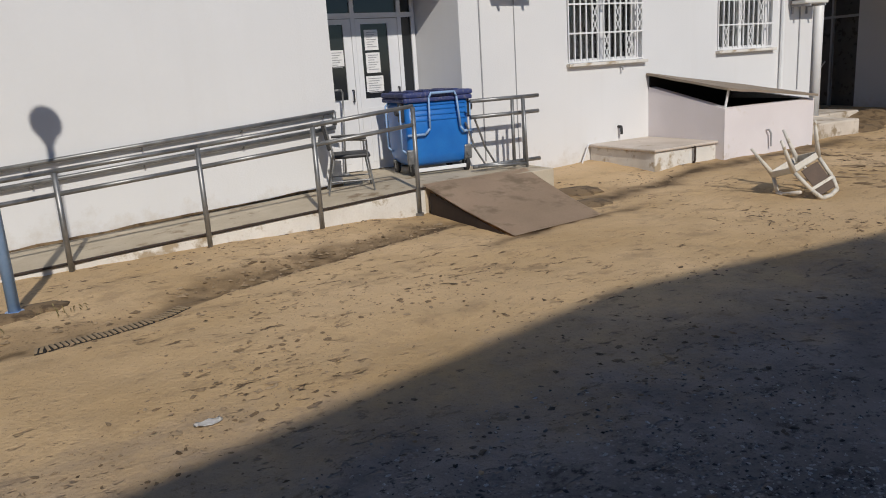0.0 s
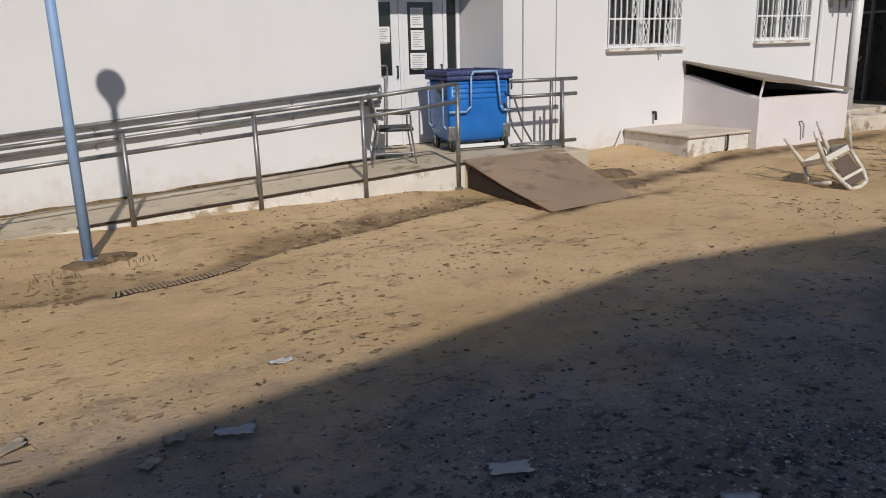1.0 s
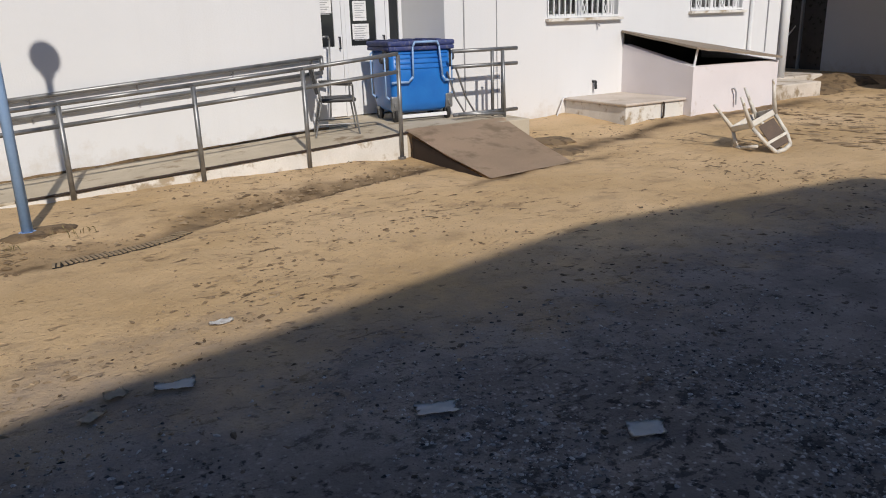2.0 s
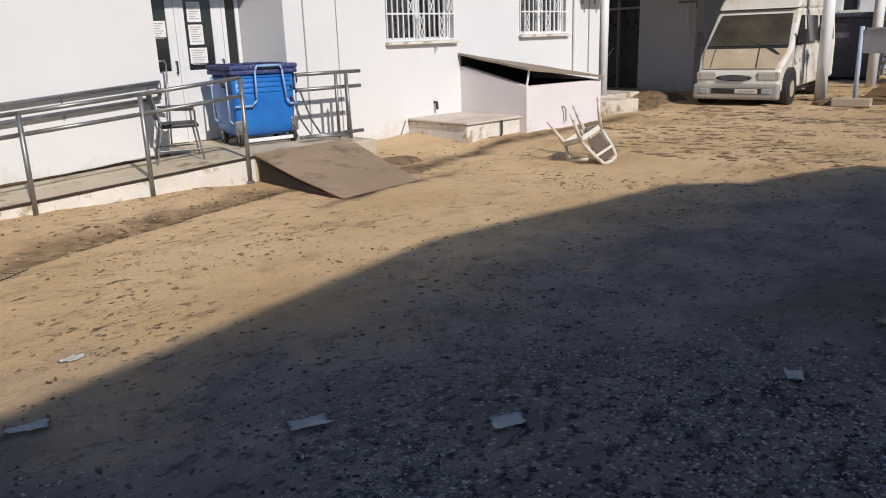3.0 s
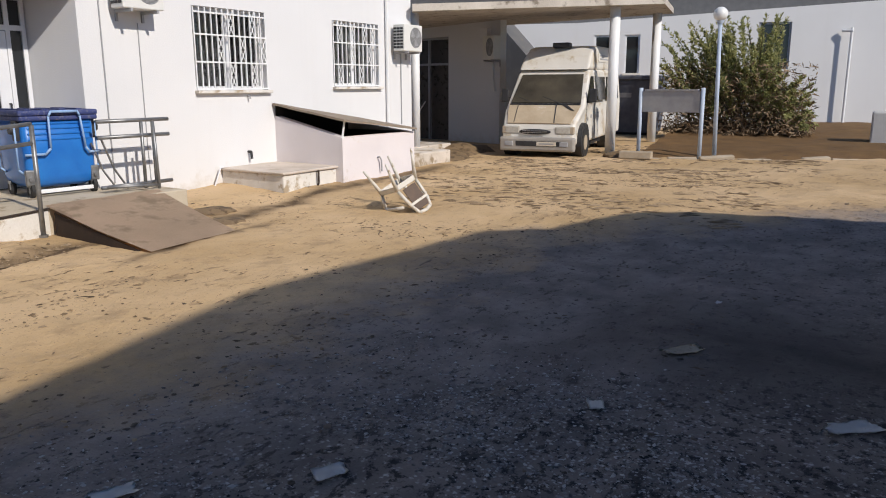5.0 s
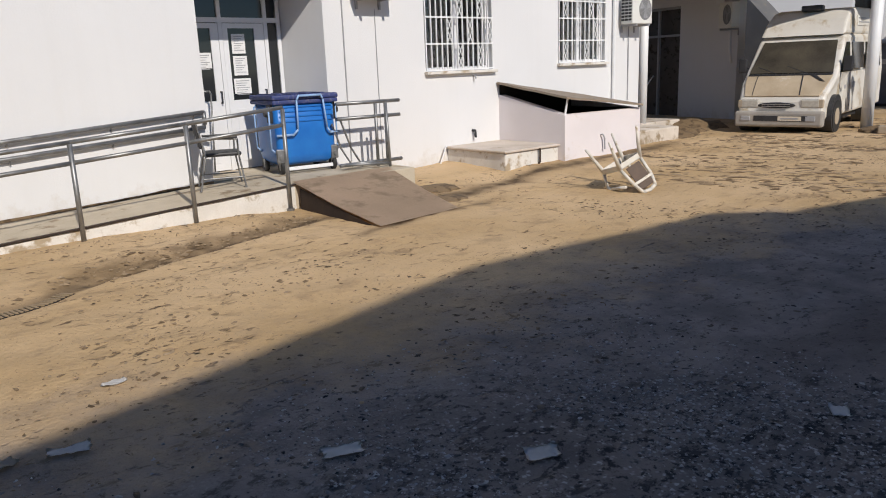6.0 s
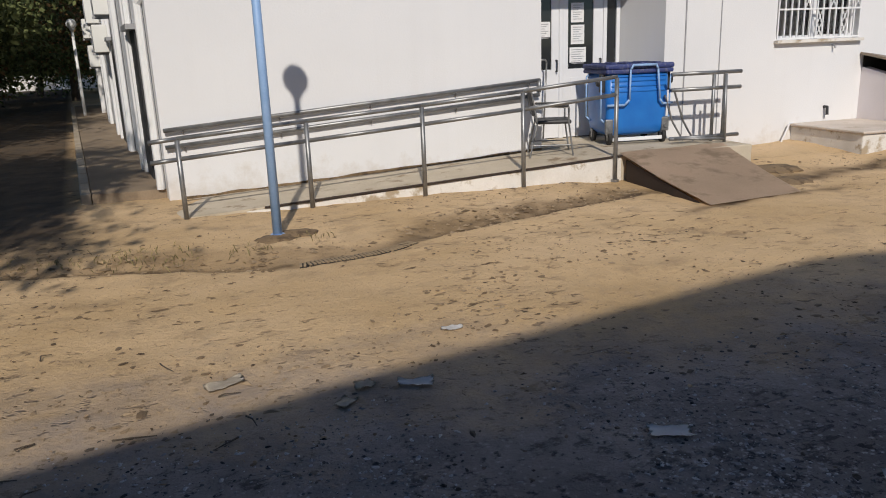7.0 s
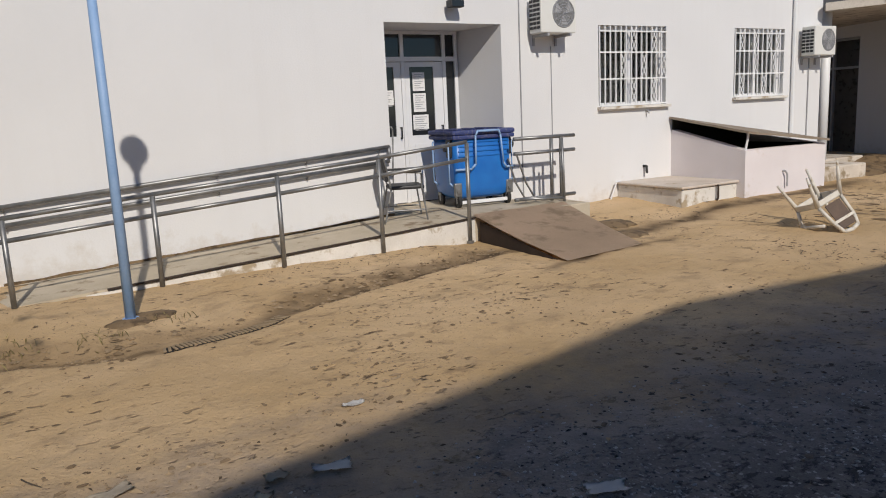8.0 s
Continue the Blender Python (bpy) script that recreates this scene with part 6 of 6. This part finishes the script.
scatter("mud_clods", CRUST, "crumbs and clods of dried mud on the yard", "mud", 2600, in_yard, (0.004, 0.016), 0.5, 21)
scatter("gutter_rubble", CRUST, "stones and mud lumps washed along the gutter", "rubble", 900, by_gutter, (0.006, 0.034), 0.55, 22)
scatter("gravel", CHIP, "pale gravel chips on the dark asphalt", "gravel", 30000, near_camera, (0.003, 0.012), 0.6, 23)


def on_film(rng):
    while True:
        x, y = rng.uniform(-0.8, 9.5), rng.uniform(0.0, 3.0)
        if noise.noise(Vector((x * 0.9, y * 1.3, 2.0))) + 0.5 * noise.noise(Vector((x * 3, y * 3, 4.0))) > rng.uniform(-0.1, 0.6):
            return x, y


def in_prints(rng):
    cx, cy, r = rng.choice(((1.8, 4.5, 0.3), (1.2, 3.75, 0.25), (2.5, 4.75, 0.35), (0.1, 3.55, 0.3), (2.2, 5.4, 0.3), (1.6, 4.15, 0.25), (-0.5, 3.3, 0.35), (3.3, 4.9, 0.3)))
    return rng.gauss(cx, r), rng.gauss(cy, r * 0.7)


# crumb colour is darkened for small shadows as well as damp
scatter("leaf_crumbs", SCRAP, "crumbs and leaf scraps on the dried mud, darkened for damp and small shadows", "mud", 1300, in_yard, (0.005, 0.028), 0.35, 27)
scatter("mud_flakes", FLAKE, "dark dry flakes of mud and leaf on the asphalt", "mud", 900, on_film, (0.004, 0.022), 0.35, 25)
scatter("trodden_mud", CRUST, "dark crumbled mud where the crust is trodden", "mud", 800, in_prints, (0.004, 0.024), 0.5, 26)
scatter("mud_ridges", CRUST, "churned ridges of mud across the far yard", "mud", 3000, far_mud, (0.008, 0.05), 0.4, 24, 2.05)


def build_litter():
    rng = random.Random(31)
    spots = []
    for _ in range(700):
        x, y = in_yard(rng)
        spots.append((Vector((x, y, ground_z(x, y) + 0.012)), Vector((0, 0, -0.1))))
    verts, faces = [], []
    for c, w in spots:
        a = rng.uniform(0, math.tau)
        L, B = rng.uniform(0.008, 0.024), rng.uniform(0.003, 0.009)
        d, s = Vector((math.cos(a), math.sin(a), rng.uniform(-0.1, 0.35))), Vector((-math.sin(a), math.cos(a), rng.uniform(-0.4, 0.4)))
        k = len(verts)
        verts += [tuple(c - d * L), tuple(c + s * B + Vector((0, 0, 0.008))), tuple(c + d * L), tuple(c - s * B)]
        faces += [(k, k + 1, k + 2), (k, k + 2, k + 3)]
    me = bpy.data.meshes.new("dead_leaves")
    me.from_pydata(verts, [], faces)
    me.materials.append(LEAF_DRY)
    tagged(new("dead_leaves", me), "small brown dead leaves scattered on the mud", "leaves", kind="stuff")
    verts = []
    bm = bmesh.new()
    for _ in range(22):
        x, y = (rng.uniform(-1.8, 0.0), rng.uniform(2.4, 3.6)) if rng.random() < 0.6 else in_yard(rng)
        a, L = rng.uniform(0, math.tau), rng.uniform(0.05, 0.2)
        p = Vector((x, y, ground_z(x, y) + 0.01))
        q = Vector((x + L * math.cos(a), y + L * math.sin(a), 0))
        q.z = ground_z(q.x, q.y) + 0.012
        mid = p.lerp(q, 0.5) + Vector((rng.uniform(-0.03, 0.03), rng.uniform(-0.03, 0.03), 0.012))
        tube(bm, p, mid, 0.005, 0.004, 5)
        tube(bm, mid, q, 0.004, 0.002, 5)
    me = mesh_of("twigs", bm, BARK)
    tagged(new("twigs", me), "thin broken twigs lying on the mud", "twigs", kind="stuff")


build_litter()


def build_weeds():
    rng = random.Random(77)
    spots = []
    for cx, cy, n, r in ((-1.0, 6.35, 70, 0.22), (-0.55, 6.2, 60, 0.2), (-1.6, 6.5, 30, 0.2), (0.1, 6.1, 30, 0.15), (0.75, 6.3, 25, 0.12)):
        for _ in range(n):
            x, y = cx + rng.gauss(0, r), cy + rng.gauss(0, r * 0.5)
            spots.append((Vector((x, y, ground_z(x, y))), Vector((0, 0, 0.6))))
    tagged(new("weeds", leaf_mesh("weeds", spots, leaf_material("dry_grass", (0.13, 0.11, 0.045), (0.32, 0.26, 0.12)), rng, 0.07, 0.005, 0.3, 0.7)), "tufts of short dry grass by the gutter", "grass", kind="stuff")


build_weeds()
